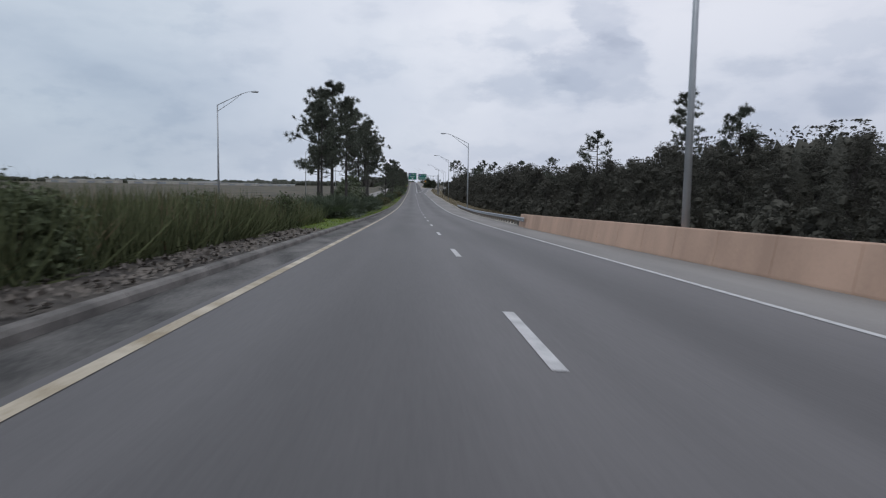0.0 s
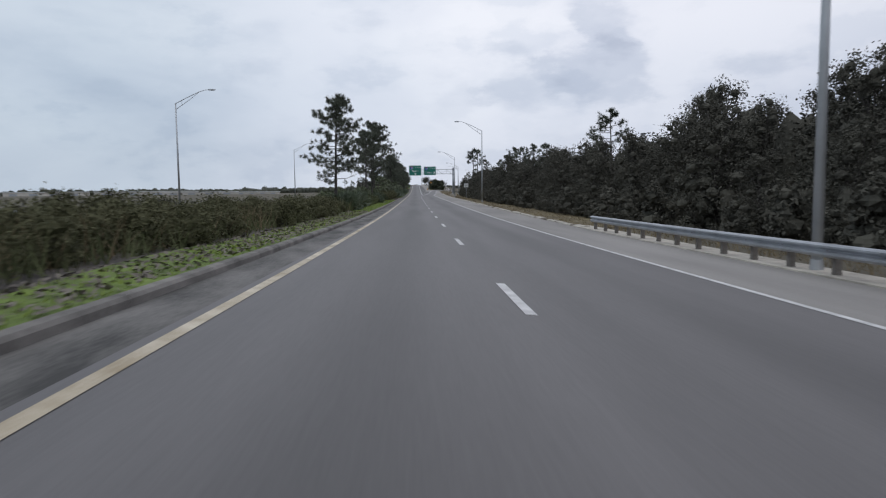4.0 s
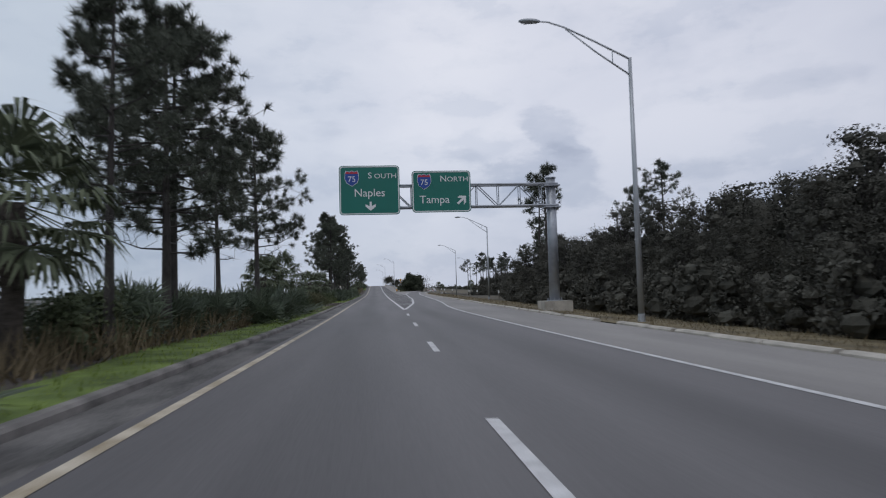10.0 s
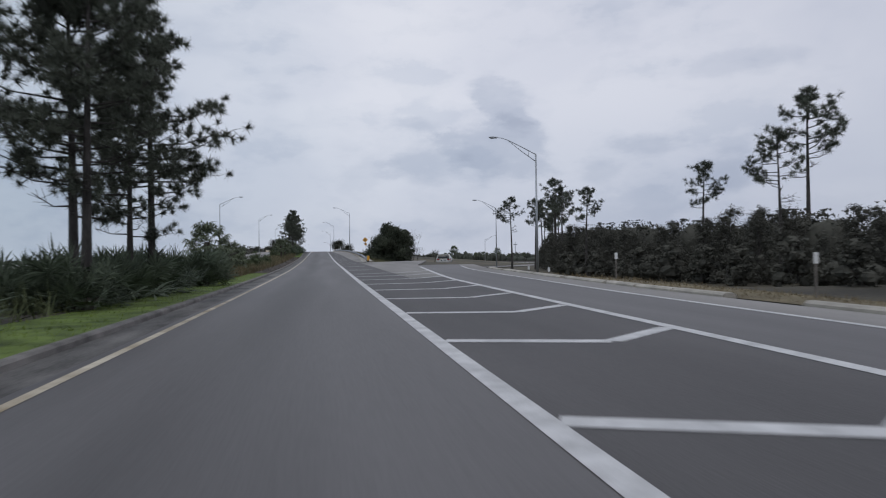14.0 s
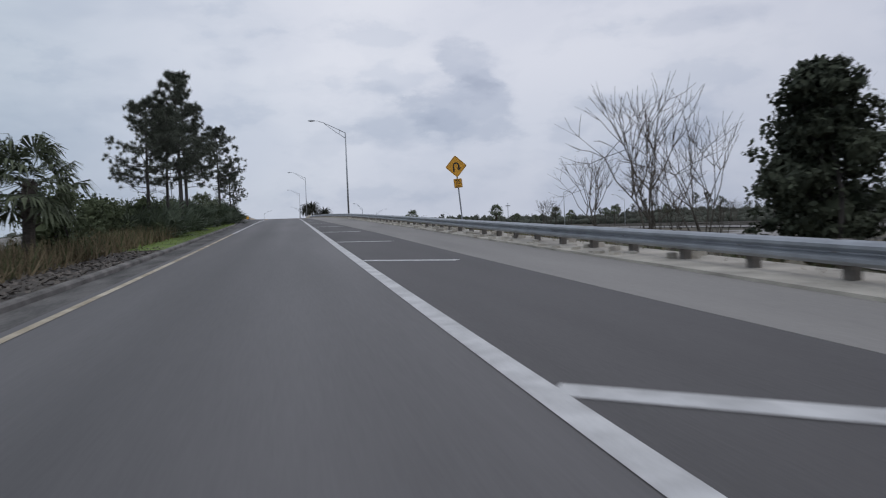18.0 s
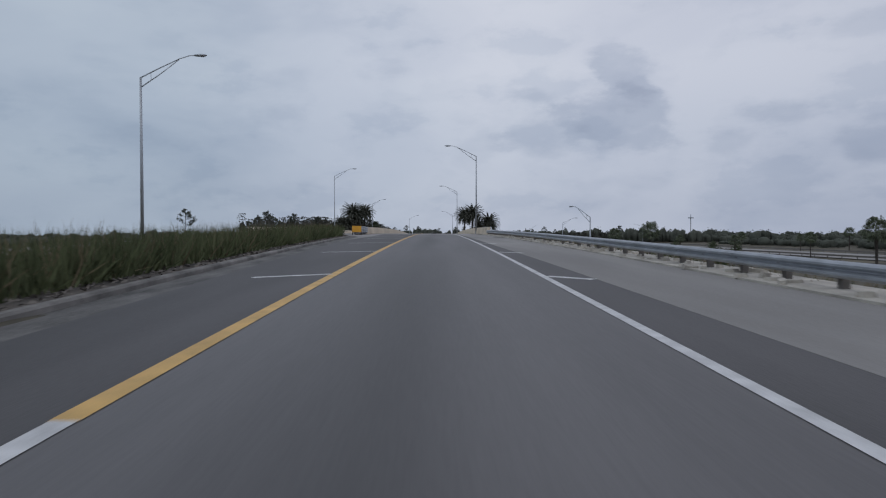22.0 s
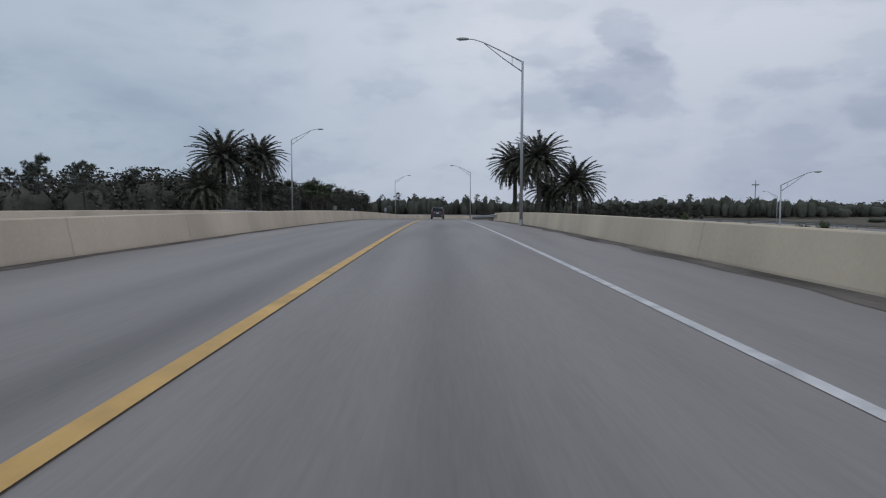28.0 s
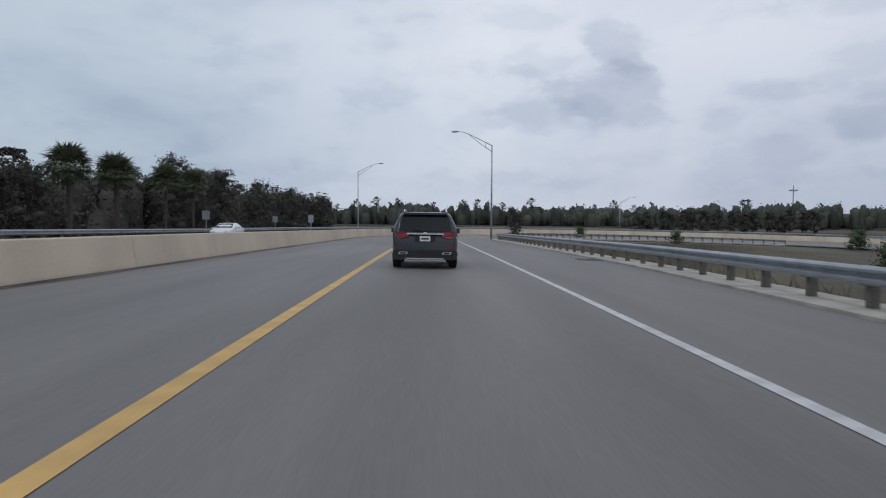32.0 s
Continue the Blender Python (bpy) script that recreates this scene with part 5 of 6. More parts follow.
for i, (a, b, x0, x1, per, h0, h1, dry) in enumerate(((208, 248, -8.0, -5.2, 16, 0.9, 1.5, 1), (208, 248, -8.0, -5.2, 16, 0.9, 1.4, 0), (104, 150, -7.8, -5.4, 10, 0.7, 1.1, 1), (586, 652, lambda s: OPP_N(s) + 0.3, lambda s: CURB(s) - 0.8, 12, 0.9, 1.35, 1), (-10, 22, -8.2, -4.7, 130, 0.7, 1.6, 0), (18, 36, -8.2, -4.7, 110, 0.6, 1.3, 0), (-10, 33, -8.2, -5.0, 26, 0.7, 1.6, 1), (58, 87, -8.2, -4.9, 70, 0.5, 1.15, 0), (62, 87, -8.0, -5.0, 22, 0.6, 1.2, 1), (104, 152, -8.2, -5.2, 26, 0.4, 0.8, 0), (150, 196, -8.2, -4.9, 60, 0.45, 1.2, 0), (150, 196, -8.2, -5.0, 16, 0.6, 1.4, 1), (274, 300, -8.2, -5.0, 40, 0.5, 1.0, 1), (332, 352, -8.2, -4.8, 55, 0.5, 1.0, 0), (350, 372, -8.2, -5.2, 30, 0.4, 0.9, 0), (428, 532, -8.3, -4.8, 46, 0.45, 0.95, 1), (428, 532, -8.3, -4.9, 18, 0.45, 1.0, 0), (396, 426, -8.2, -5.6, 24, 0.5, 1.0, 0))):
    grass("tall_grass", "tall dry tan grass in the median" if dry else "tall shaggy green grass in the median", a, b, x0, x1, per, h0, h1, 0.045, M_DRYGRASS if dry else M_TALLGRASS, seed=300 + i)
grass("tall_grass", "dense tall green grass beside the median shoulder", 586, 660, lambda s: OPP_N(s) + 0.3, lambda s: CURB(s) - 0.7, 120, 0.6, 1.15, 0.05, M_TALLGRASS, seed=330)
m = Mesh()
st = rng(140, 440, 4)
cols = (0.35, 2.0, 4.0, 6.5)
for s in st:
    for c in cols:
        x = EDGE_R(s) + c
        m.v.append((x, s, ground_z(x, s) + 0.03))
m.f = [(i * 4 + j, i * 4 + j + 1, i * 4 + j + 5, i * 4 + j + 4) for i in range(len(st) - 1) for j in range(3)]
solid("dry_verge", m, M_TANVERGE, "verge of short dry tan grass before the wood", "verge", kind="structure")
grass("verge_grass", "short dry tan grass on the verge", 140, 438, lambda s: EDGE_R(s) + 0.5, lambda s: EDGE_R(s) + 6.0, 14, 0.06, 0.28, 0.035, M_DRYGRASS, seed=340, lean=0.5)
grass("verge_grass", "dry weeds behind the guard rail", 50, 140, lambda s: EDGE_R(s) + 1.0, lambda s: EDGE_R(s) + 8, 10, 0.15, 0.5, 0.04, M_DRYGRASS, seed=341)
grass("rail_weeds", "straggling dry weeds below the guard rail", 467, 668, lambda s: RAIL(s) + 0.3, lambda s: RAIL(s) + 3.0, 16, 0.12, 0.55, 0.03, M_DRYGRASS, seed=342, lean=0.6)
grass("rail_weeds", "green and brown weeds below the guard rail", 467, 668, lambda s: RAIL(s) + 0.9, lambda s: RAIL(s) + 4.5, 8, 0.2, 0.7, 0.04, M_TALLGRASS, seed=343, lean=0.6)
grass("rail_weeds", "dry weeds behind the guard rail", 806, 900, lambda s: RAIL(s) + 0.8, lambda s: RAIL(s) + 6, 9, 0.15, 0.7, 0.04, M_DRYGRASS, seed=344)

for i, (s, x) in enumerate(((808, -8.62), (811, -8.66), (806.5, -8.64), (815, -8.6), (690, -8.6), (745, 5.9), (762, 5.95), (790, 5.98), (700, 5.75))):
    grass("barrier_weed", "small weed tuft growing at the barrier's foot", s, s + 0.5, x - 0.12, x + 0.12, 420, 0.1, 0.32, 0.02, M_TALLGRASS, "weed", 0.7, 360 + i)


def chips(s0, s1, wide, n, seed, off=0.2):
    r = np.random.RandomState(seed)
    ss = r.uniform(s0, s1, n)
    xs = np.array([CURB(s) for s in ss]) - off - wide * r.rand(n)
    z = np.array([surf(-4, s) for s in ss]) + 0.115
    return solid("bark_chips", cloud(Mesh(), leaves(r, np.stack([xs, ss, z], 1), r.uniform(0.03, 0.085, n), np.array([0, 0, 1.0]), 0.35)), M_CHIPS, "scattered bark chips and dry litter behind the kerb", "litter", kind="stuff")


for i, (a, b, w) in enumerate(((-8, 27, 1.6), (104, 150, 1.5), (210, 250, 1.6), (312, 346, 1.4), (440, 522, 1.6), (572, 655, 1.5))):
    chips(a, b, w, int((b - a) * w * 55), 380 + i)
chips(150, 196, 1.4, 3400, 390, 1.7)


# ---------------------------------------------------------------- distance
def far_woods(pts, gap, h, depth, seed, w=2.6, leaf=0.4):
    r = np.random.RandomState(seed)
    p = np.array(pts, float)
    cum = np.concatenate([[0], np.cumsum(np.linalg.norm(np.diff(p, axis=0), axis=1))])
    d = np.repeat(np.arange(0, cum[-1], gap), 3)
    d = d + r.uniform(-gap, gap, len(d))
    x = np.interp(d, cum, p[:, 0]) + r.normal(size=len(d)) * depth
    y = np.interp(d, cum, p[:, 1]) + r.normal(size=len(d)) * depth
    hs = h * (0.8 + 0.12 * np.sin(d * 0.045 + seed) + 0.08 * np.sin(d * 0.23)) * r.uniform(0.6, 1.12, len(d))
    return tree_mass("far_woods", "hazy dark line of distant woods", x, y, np.zeros(len(d)) - 0.1, hs, r.uniform(0.7, 1.3, len(d)) * w, seed, leaf, 24, M_FARWOOD)


far_woods(((-70, 1090), (-20, 1098), (40, 1104), (110, 1080), (190, 1060)), 2.2, 11.5, 6, 11, 2.4, 0.3)
far_woods(((-1100, 500), (-800, 900), (-420, 1120), (-60, 1130)), 6.0, 10, 8, 1, 5.0, 0.8)
far_woods(((-60, 1130), (140, 1120), (340, 1080), (520, 950), (700, 700)), 5.0, 10, 8, 2, 4.0, 0.7)
far_woods(((170, 950), (260, 860), (300, 760), (290, 640), (240, 560)), 3.0, 9, 6, 3, 3.0, 0.45)
far_woods(((132, 540), (140, 600), (146, 680), (150, 800)), 2.4, 4.2, 5, 4, 1.8, 0.25)
far_woods(((700, 700), (900, 200), (900, -300)), 9.0, 13, 8, 5, 7.0, 1.2)
far_woods(((-1100, 500), (-1200, 100), (-1200, -300)), 9.0, 10, 8, 6, 7.0, 1.2)


def canopy(x0, x1, y0, y1, n, lo, hi, seed):
    """Tree tops seen edge-on over a wide flat wood."""
    r = np.random.RandomState(seed)
    x, y = r.uniform(x0, x1, n), y0 + (y1 - y0) * r.rand(n) ** 1.3
    hs = (lo + (hi - lo) * np.clip(0.5 + 0.22 * np.sin(x * 0.031 + y * 0.012) + 0.2 * np.sin(y * 0.037 + x * 0.02 + 2), 0, 1.1)) * r.uniform(0.75, 1.1, n)
    return tree_mass("far_woods", "wide flat wood of grey-green tree tops", x, y, np.zeros(n) - 0.1, hs, r.uniform(2.4, 4.6, n), seed, 0.4, 16, M_FARWOOD)


canopy(158, 420, 640, 985, 1500, 2.6, 5.6, 31)
canopy(150, 420, 1075, 1300, 800, 4.0, 7.5, 34)
canopy(20, 150, 1110, 1300, 600, 4.0, 8.0, 32)
canopy(-420, -60, 900, 1300, 1000, 3.5, 8, 33)
for x, y, a, b, h in ((-300, 880, 110, 14, 3.6), (-215, 800, 70, 10, 2.4), (-420, 900, 90, 14, 4.2), (-150, 760, 40, 8, 1.9)):
    ob = thing("low_warehouse", "distant low pale warehouse with a flat light roof", "building")
    zb = 0.05
    part("wall", Mesh().box(x - a / 2, y - b / 2, zb, x + a / 2, y + b / 2, h), M_WALLPALE, ob)
    part("roof", Mesh().box(x - a / 2 - 0.6, y - b / 2 - 0.6, h, x + a / 2 + 0.6, y + b / 2 + 0.6, h + 0.5), M_ROOF, ob)
    for k in range(4):
        part("loading_door", Mesh().box(x - a / 2 + a * (k + 0.3) / 4, y - b / 2 - 0.08, zb, x - a / 2 + a * (k + 0.7) / 4, y - b / 2 - 0.004, h * 0.6), M_STEEL, ob)
mast = thing("radio_mast", "thin distant lattice mast with a top platform", "mast", at=pose(262, 1290, 0))
part("shaft", Mesh().tube([(0, 0, 0), (0, 0, 26)], [0.5, 0.3], 6), M_POLE, mast)
part("platform", Mesh().box(-2.2, -2.2, 22, 2.2, 2.2, 23), M_POLE, mast)

# freeway on the flat
FREEWAY = ((190, -700), (150, 100), (128, 380), (112, 560), (108, 740), (110, 860), (112, 950), (96, 1000), (66, 1028), (35, 1052), (0, 1066), (-60, 1078), (-300, 1112))


def along(pts, off, z, step=12):
    p = [Vector((x, y, 0)) for x, y in pts]
    out = []
    for i, (a, b) in enumerate(zip(p, p[1:])):
        n = max(1, int((b - a).length / step))
        for k in range(n + (1 if i == len(p) - 2 else 0)):
            q = a.lerp(b, k / n)
            d = (b - a).normalized()
            out.append((q.x + d.y * off, q.y - d.x * off, z))
    return out


m = Mesh()
l, r_ = along(FREEWAY, -13, 0.3), along(FREEWAY, 11, 0.3)
m.v = l + r_
m.f = [(i, len(l) + i, len(l) + i + 1, i + 1) for i in range(len(l) - 1)]
solid("freeway", m, M_SHOULDER, "distant pale freeway curving across the flat", "road", kind="structure")
for off in (-13.6, 11.6):
    e = along(FREEWAY, off, 0.9, 6)
    fr = thing("freeway_rail", "distant dark guard rail along the freeway", "guardrail")
    mm = Mesh()
    for a, b in zip(e, e[1:]):
        mm.loft([[(p[0], p[1], p[2] + dz) for dz in (-0.2, 0.2)] + [(p[0] + 0.1, p[1] + 0.1, p[2] + dz) for dz in (0.2, -0.2)] for p in (a, b)])
    part("rail", mm, M_POST, fr)
    mm = Mesh()
    for p in e:
        mm.box(p[0] - 0.08, p[1] - 0.08, 0, p[0] + 0.08, p[1] + 0.08, 0.8)
    part("posts", mm, M_POST, fr)


# ---------------------------------------------------------------- signs
def text_mesh(word, size, material, align="CENTER", name="lettering"):
    cu = bpy.data.curves.new("lettering", "FONT")
    cu.body, cu.size, cu.align_x, cu.align_y, cu.extrude, cu.resolution_u = word, size, align, "BOTTOM_BASELINE" if align == "LEFT" else "CENTER", 0.004, 3
    tmp = bpy.data.objects.new("lettering", cu)
    me = bpy.data.meshes.new_from_object(tmp)
    bpy.data.objects.remove(tmp)
    me.name = name
    me.materials.clear()
    me.materials.append(material)
    return me


def lettering(word, size, x, z, y, material, parent, wide=1.0, align="CENTER"):
    ob = part("lettering", text_mesh(word, size, material, align), None, parent)
    ob.matrix_basis = pose(x, y, z, 90, 0, 0) @ Matrix.Diagonal((wide, 1, 1, 1))
    return ob


def rounded(w, h, r, n=5):
    out = []
    for cx, cz, a0 in ((w / 2 - r, h / 2 - r, 0), (-w / 2 + r, h / 2 - r, 90), (-w / 2 + r, -h / 2 + r, 180), (w / 2 - r, -h / 2 + r, 270)):
        for i in range(n):
            a = radians(a0 + 90 * i / (n - 1))
            out.append((cx + r * math.cos(a), cz + r * math.sin(a)))
    return out


def plate(pts, y0, y1):
    """A flat plate in the x-z plane, its face at y0."""
    return Mesh().loft([[(x, y1, z) for x, z in pts], [(x, y0, z) for x, z in pts]])


def frame_ring(outer, inner, y0, y1):
    m, n = Mesh(), len(outer)
    rings = [[(x, y, z) for x, z in p] for p, y in ((outer, y1), (outer, y0), (inner, y0), (inner, y1))]
    return m.loft(rings + [rings[0]], cap=False)


def guide_sign(x, z, w, h, y, word, place, arrow, label):
    ob = thing("guide_sign", label, "highway sign", "gantry guide signs", at=pose(x, y, z))
    part("panel", plate(rounded(w, h, 0.22), 0, 0.05), M_GREEN, ob)
    part("border", frame_ring(rounded(w - 0.08, h - 0.08, 0.2), rounded(w - 0.2, h - 0.2, 0.15), -0.012, -0.002), M_SIGNWHITE, ob, "white border")
    for k in (-0.32, 0.32):
        part("bracket", Mesh().box(w * k - 0.05, 0.055, -h / 2 + 0.1, w * k + 0.05, 0.2, h / 2 - 0.1), M_STEEL, ob)
    sx, sz = -w * 0.29, h * 0.24
    shield = [(px * 1.12, pz * 1.12) for px, pz in ((-0.36, 0.28), (-0.3, 0.42), (-0.12, 0.36), (0, 0.42), (0.12, 0.36), (0.3, 0.42), (0.36, 0.28), (0.38, 0.0), (0.28, -0.24), (0.0, -0.42), (-0.28, -0.24), (-0.38, 0.0))][::-1]
    part("shield_edge", plate([(sx + px * 1.06, sz + pz * 1.06) for px, pz in shield], -0.01, -0.002), M_SIGNWHITE, ob)
    part("shield", plate([(sx + px, sz + pz) for px, pz in shield], -0.016, -0.0105), M_BLUE, ob, "blue shield with a red crown")
    part("shield_crown", plate([(sx + px, sz + pz) for px, pz in ((0.4, 0.29), (0.335, 0.45), (0.134, 0.38), (0, 0.45), (-0.134, 0.38), (-0.335, 0.45), (-0.4, 0.29))], -0.021, -0.0165), M_RED, ob)
    lettering("75", 0.5, sx, sz - 0.06, -0.022, M_SIGNWHITE, ob)
    lettering(word[0], 0.54, -0.1, h * 0.24, -0.012, M_SIGNWHITE, ob, 1.1, "LEFT")
    lettering(word[1:], 0.43, 0.29 if word[0] == "S" else 0.36, h * 0.24, -0.012, M_SIGNWHITE, ob, 1.15, "LEFT")
    if arrow == "down":
        lettering(place, 0.7, 0.0, -h * 0.06, -0.012, M_SIGNWHITE, ob)
        pts = [(-0.07, 0.28), (-0.07, -0.02), (-0.34, 0.12), (-0.34, -0.04), (0, -0.32), (0.34, -0.04), (0.34, 0.12), (0.07, -0.02), (0.07, 0.28)]
        part("arrow", plate([(px * 0.95 + 0.05, pz * 0.95 - h * 0.32) for px, pz in pts], -0.013, -0.003), M_SIGNWHITE, ob)
    else:
        lettering(place, 0.7, -w * 0.12, -h * 0.2, -0.012, M_SIGNWHITE, ob)
        pts = [(-0.07, 0.4), (-0.07, -0.05), (-0.3, 0.14), (-0.3, -0.04), (0, -0.34), (0.3, -0.04), (0.3, 0.14), (0.07, -0.05), (0.07, 0.4)]
        c, s_ = math.cos(radians(132)), math.sin(radians(132))
        part("arrow", plate([(px * c - pz * s_ + w * 0.35, px * s_ + pz * c - h * 0.2) for px, pz in pts], -0.013, -0.003), M_SIGNWHITE, ob)
    return ob


GY = 312.45
guide_sign(-0.32, 7.8, 3.77, 3.1, GY - 0.25, "SOUTH", "Naples", "down", "green guide sign reading South and Naples with a down arrow")
guide_sign(4.2, 7.66, 3.74, 2.64, GY - 0.25, "NORTH", "Tampa", "slant", "green guide sign reading North and Tampa with a slanting arrow")
gan = thing("sign_gantry", "grey steel cantilever gantry with a lattice truss", "sign gantry")
gz = ground_z(11.4, GY)
part("plinth", Mesh().box(10.5, GY - 0.7, gz - 0.2, 12.3, GY + 1.3, 0.55), M_SAND, gan, "pale concrete plinth")
part("post", Mesh().tube([(11.4, GY + 0.3, 0.55), (11.4, GY + 0.3, 8.5)], [0.34, 0.3], 18), M_STEEL, gan, smooth=True)
part("base_plate", Mesh().tube([(11.4, GY + 0.3, 0.55), (11.4, GY + 0.3, 0.61)], [0.52, 0.52], 18), M_STEEL, gan)
for i in range(10):
    q = i * 0.6283
    part("anchor_bolt", Mesh().tube([(11.4 + 0.45 * math.cos(q), GY + 0.3 + 0.45 * math.sin(q), 0.61), (11.4 + 0.45 * math.cos(q), GY + 0.3 + 0.45 * math.sin(q), 0.74)], [0.035, 0.035], 6), M_STEEL, gan)
for zz in (6.72, 8.12):
    part("saddle", Mesh().box(10.9, GY - 0.14, zz - 0.16, 11.92, GY + 0.74, zz - 0.07), M_STEEL, gan)
part("post_cap", Mesh().tube([(11.4, GY + 0.3, 8.5), (11.4, GY + 0.3, 8.56)], [0.36, 0.36], 18), M_STEEL, gan)
for yy in (GY, GY + 0.6):
    for zz in (6.72, 8.12):
        part("chord", Mesh().tube([(-1.9, yy, zz), (11.8, yy, zz)], [0.065, 0.065], 8), M_STEEL, gan)
    xs = rng(-1.9, 10.7, 1.4)
    for i, (a, b) in enumerate(zip(xs, xs[1:])):
        z0, z1 = (6.72, 8.12) if i % 2 else (8.12, 6.72)
        part("diagonal", Mesh().tube([(a, yy, z0), (b, yy, z1)], [0.032, 0.032], 6), M_STEEL, gan)
        part("upright", Mesh().tube([(b, yy, 6.72), (b, yy, 8.12)], [0.028, 0.028], 6), M_STEEL, gan)
for zz in (6.72, 8.12):
    for a in rng(-1.9, 10.7, 2.8):
        part("cross_tie", Mesh().tube([(a, GY, zz), (a, GY + 0.6, zz)], [0.028, 0.028], 6), M_STEEL, gan)


def post_sign(name, label, x, y, top, w, h, zmid, material, bars=(), lean=0.0, plate_name="panel", post=0.04, z0=None):
    g = (ground_z(x, y) if z0 is None else z0) - 0.1
    ob = thing(name, label, "road sign", at=pose(x, y, g, 0, lean, 0))
    part("post", Mesh().box(-post, 0.03, 0, post, 0.03 + post * 1.6, top - g), M_STEEL, ob)
    part(plate_name, plate([(px, pz + zmid - g) for px, pz in rounded(w, h, 0.05)], 0, 0.02), material, ob)
    for dz, bw, bh in bars:
        part("writing_bar", Mesh().box(-w * bw / 2, -0.008, zmid - g + dz - bh / 2, w * bw / 2, -0.002, zmid - g + dz + bh / 2), M_BARS, ob)
    return ob


post_sign("notice_sign", "white square notice with lines of small writing", 13.0, 280.5, 3.35, 1.05, 0.95, 2.9, M_SIGNWHITE, ((0.3, 0.8, 0.07), (0.15, 0.85, 0.07), (0.0, 0.8, 0.07), (-0.15, 0.85, 0.07), (-0.3, 0.6, 0.07)))
# sharp-turn warning with its speed plate
dz0 = ground_z(9.6, 529.4)
dia = thing("warning_sign", "yellow diamond warning sign with a hairpin arrow over a speed plate", "road sign", at=pose(9.8, 529.3, dz0 - 0.1, 0, -5.0, 0) @ Matrix.Diagonal((0.72, 0.72, 0.72, 1)))
zt = (6.42 - dz0 + 0.1) / 0.72 + 0.82
part("post", Mesh().box(-0.045, 0.035, 0, 0.045, 0.1, zt - 0.3), M_STEEL, dia)
sq = rounded(1.15, 1.15, 0.08)
dpts = [((a - b) * 0.7071, (a + b) * 0.7071 + zt - 0.82) for a, b in sq]
part("diamond", plate(dpts, 0, 0.025), M_SIGNYELLOW, dia)
inn = [((a - b) * 0.7071, (a + b) * 0.7071 + zt - 0.82) for a, b in rounded(1.08, 1.08, 0.07)]
inn2 = [((a - b) * 0.7071, (a + b) * 0.7071 + zt - 0.82) for a, b in rounded(1.045, 1.045, 0.06)]
part("border", frame_ring(inn, inn2, -0.008, -0.002), M_BLACK, dia, "thin black border")
arc = [(-0.2, -0.36), (-0.2, 0.05)] + [(-0.2 * math.cos(a) , 0.05 + 0.24 * math.sin(a)) for a in [math.pi * i / 10 for i in range(1, 10)]] + [(0.2, 0.05), (0.2, -0.08)]
mm = Mesh()
w2 = 0.055
pa, pb = [], []
for i, (px, pz) in enumerate(arc):
    q0, q1 = arc[max(i - 1, 0)], arc[min(i + 1, len(arc) - 1)]
    d = Vector((q1[0] - q0[0], q1[1] - q0[1])).normalized()
    pa.append((px - d.y * w2, -0.008, pz + d.x * w2 + zt - 0.86))
    pb.append((px + d.y * w2, -0.008, pz - d.x * w2 + zt - 0.86))
for i in range(len(arc) - 1):
    mm.poly([pa[i], pb[i], pb[i + 1], pa[i + 1]])
mm.poly([(0.03, -0.008, zt - 0.92), (0.2, -0.008, zt - 1.14), (0.37, -0.008, zt - 0.92)])
part("hairpin_arrow", mm, M_BLACK, dia, "black hairpin arrow")
part("speed_plate", plate([(px, pz + zt - 2.05) for px, pz in rounded(0.62, 0.66, 0.05)], 0, 0.02), M_SIGNYELLOW, dia)
part("plate_border", frame_ring([(px, pz + zt - 2.05) for px, pz in rounded(0.57, 0.61, 0.045)], [(px, pz + zt - 2.05) for px, pz in rounded(0.535, 0.575, 0.04)], -0.008, -0.002), M_BLACK, dia)
lettering("25", 0.42, 0, zt - 1.97, -0.008, M_BLACK, dia)
lettering("M.P.H.", 0.14, 0, zt - 2.26, -0.008, M_BLACK, dia)
# small marker posts along the exit
for x, s in ((14.2, 374), (13.2, 388), (13.3, 402), (14.0, 416), (15.5, 430), (17.5, 441), (13.6, 345), (13.4, 360)):
    g = ground_z(x, s)
    ob = thing("marker_post", "thin post with a small white reflector plate", "marker post", "marker posts", at=pose(x, s, g - 0.05))
    part("post", Mesh().box(-0.03, 0.012, 0, 0.03, 0.05, 1.25), M_POST, ob)
    part("reflector", plate([(px, pz + 1.15) for px, pz in rounded(0.15, 0.3, 0.025)], 0, 0.01), M_SIGNWHITE, ob)
# utility pole in the wood edge
up = thing("utility_pole", "bare grey timber pole at the wood edge", "pole", at=pose(24.5, 379.5, ground_z(24.5, 379.5) - 0.2))
part("pole", Mesh().tube([(0, 0, 0), (0, 0, 8.2)], [0.13, 0.1], 10), M_POST, up)
# signs beyond the opposite carriageway
post_sign("road_sign", "grey back of a road sign on a post", -22.8, 872, height(872) + 2.9, 0.75, 0.9, height(872) + 2.4, M_STEEL)
post_sign("road_sign", "grey back of a road sign on a post", -23.2, 905, height(905) + 2.9, 0.75, 0.9, height(905) + 2.4, M_STEEL)
post_sign("road_sign", "small pale sign near the ramp bend", -11.6, 868, height(868) + 2.4, 0.5, 0.7, height(868) + 2.0, M_STEEL)

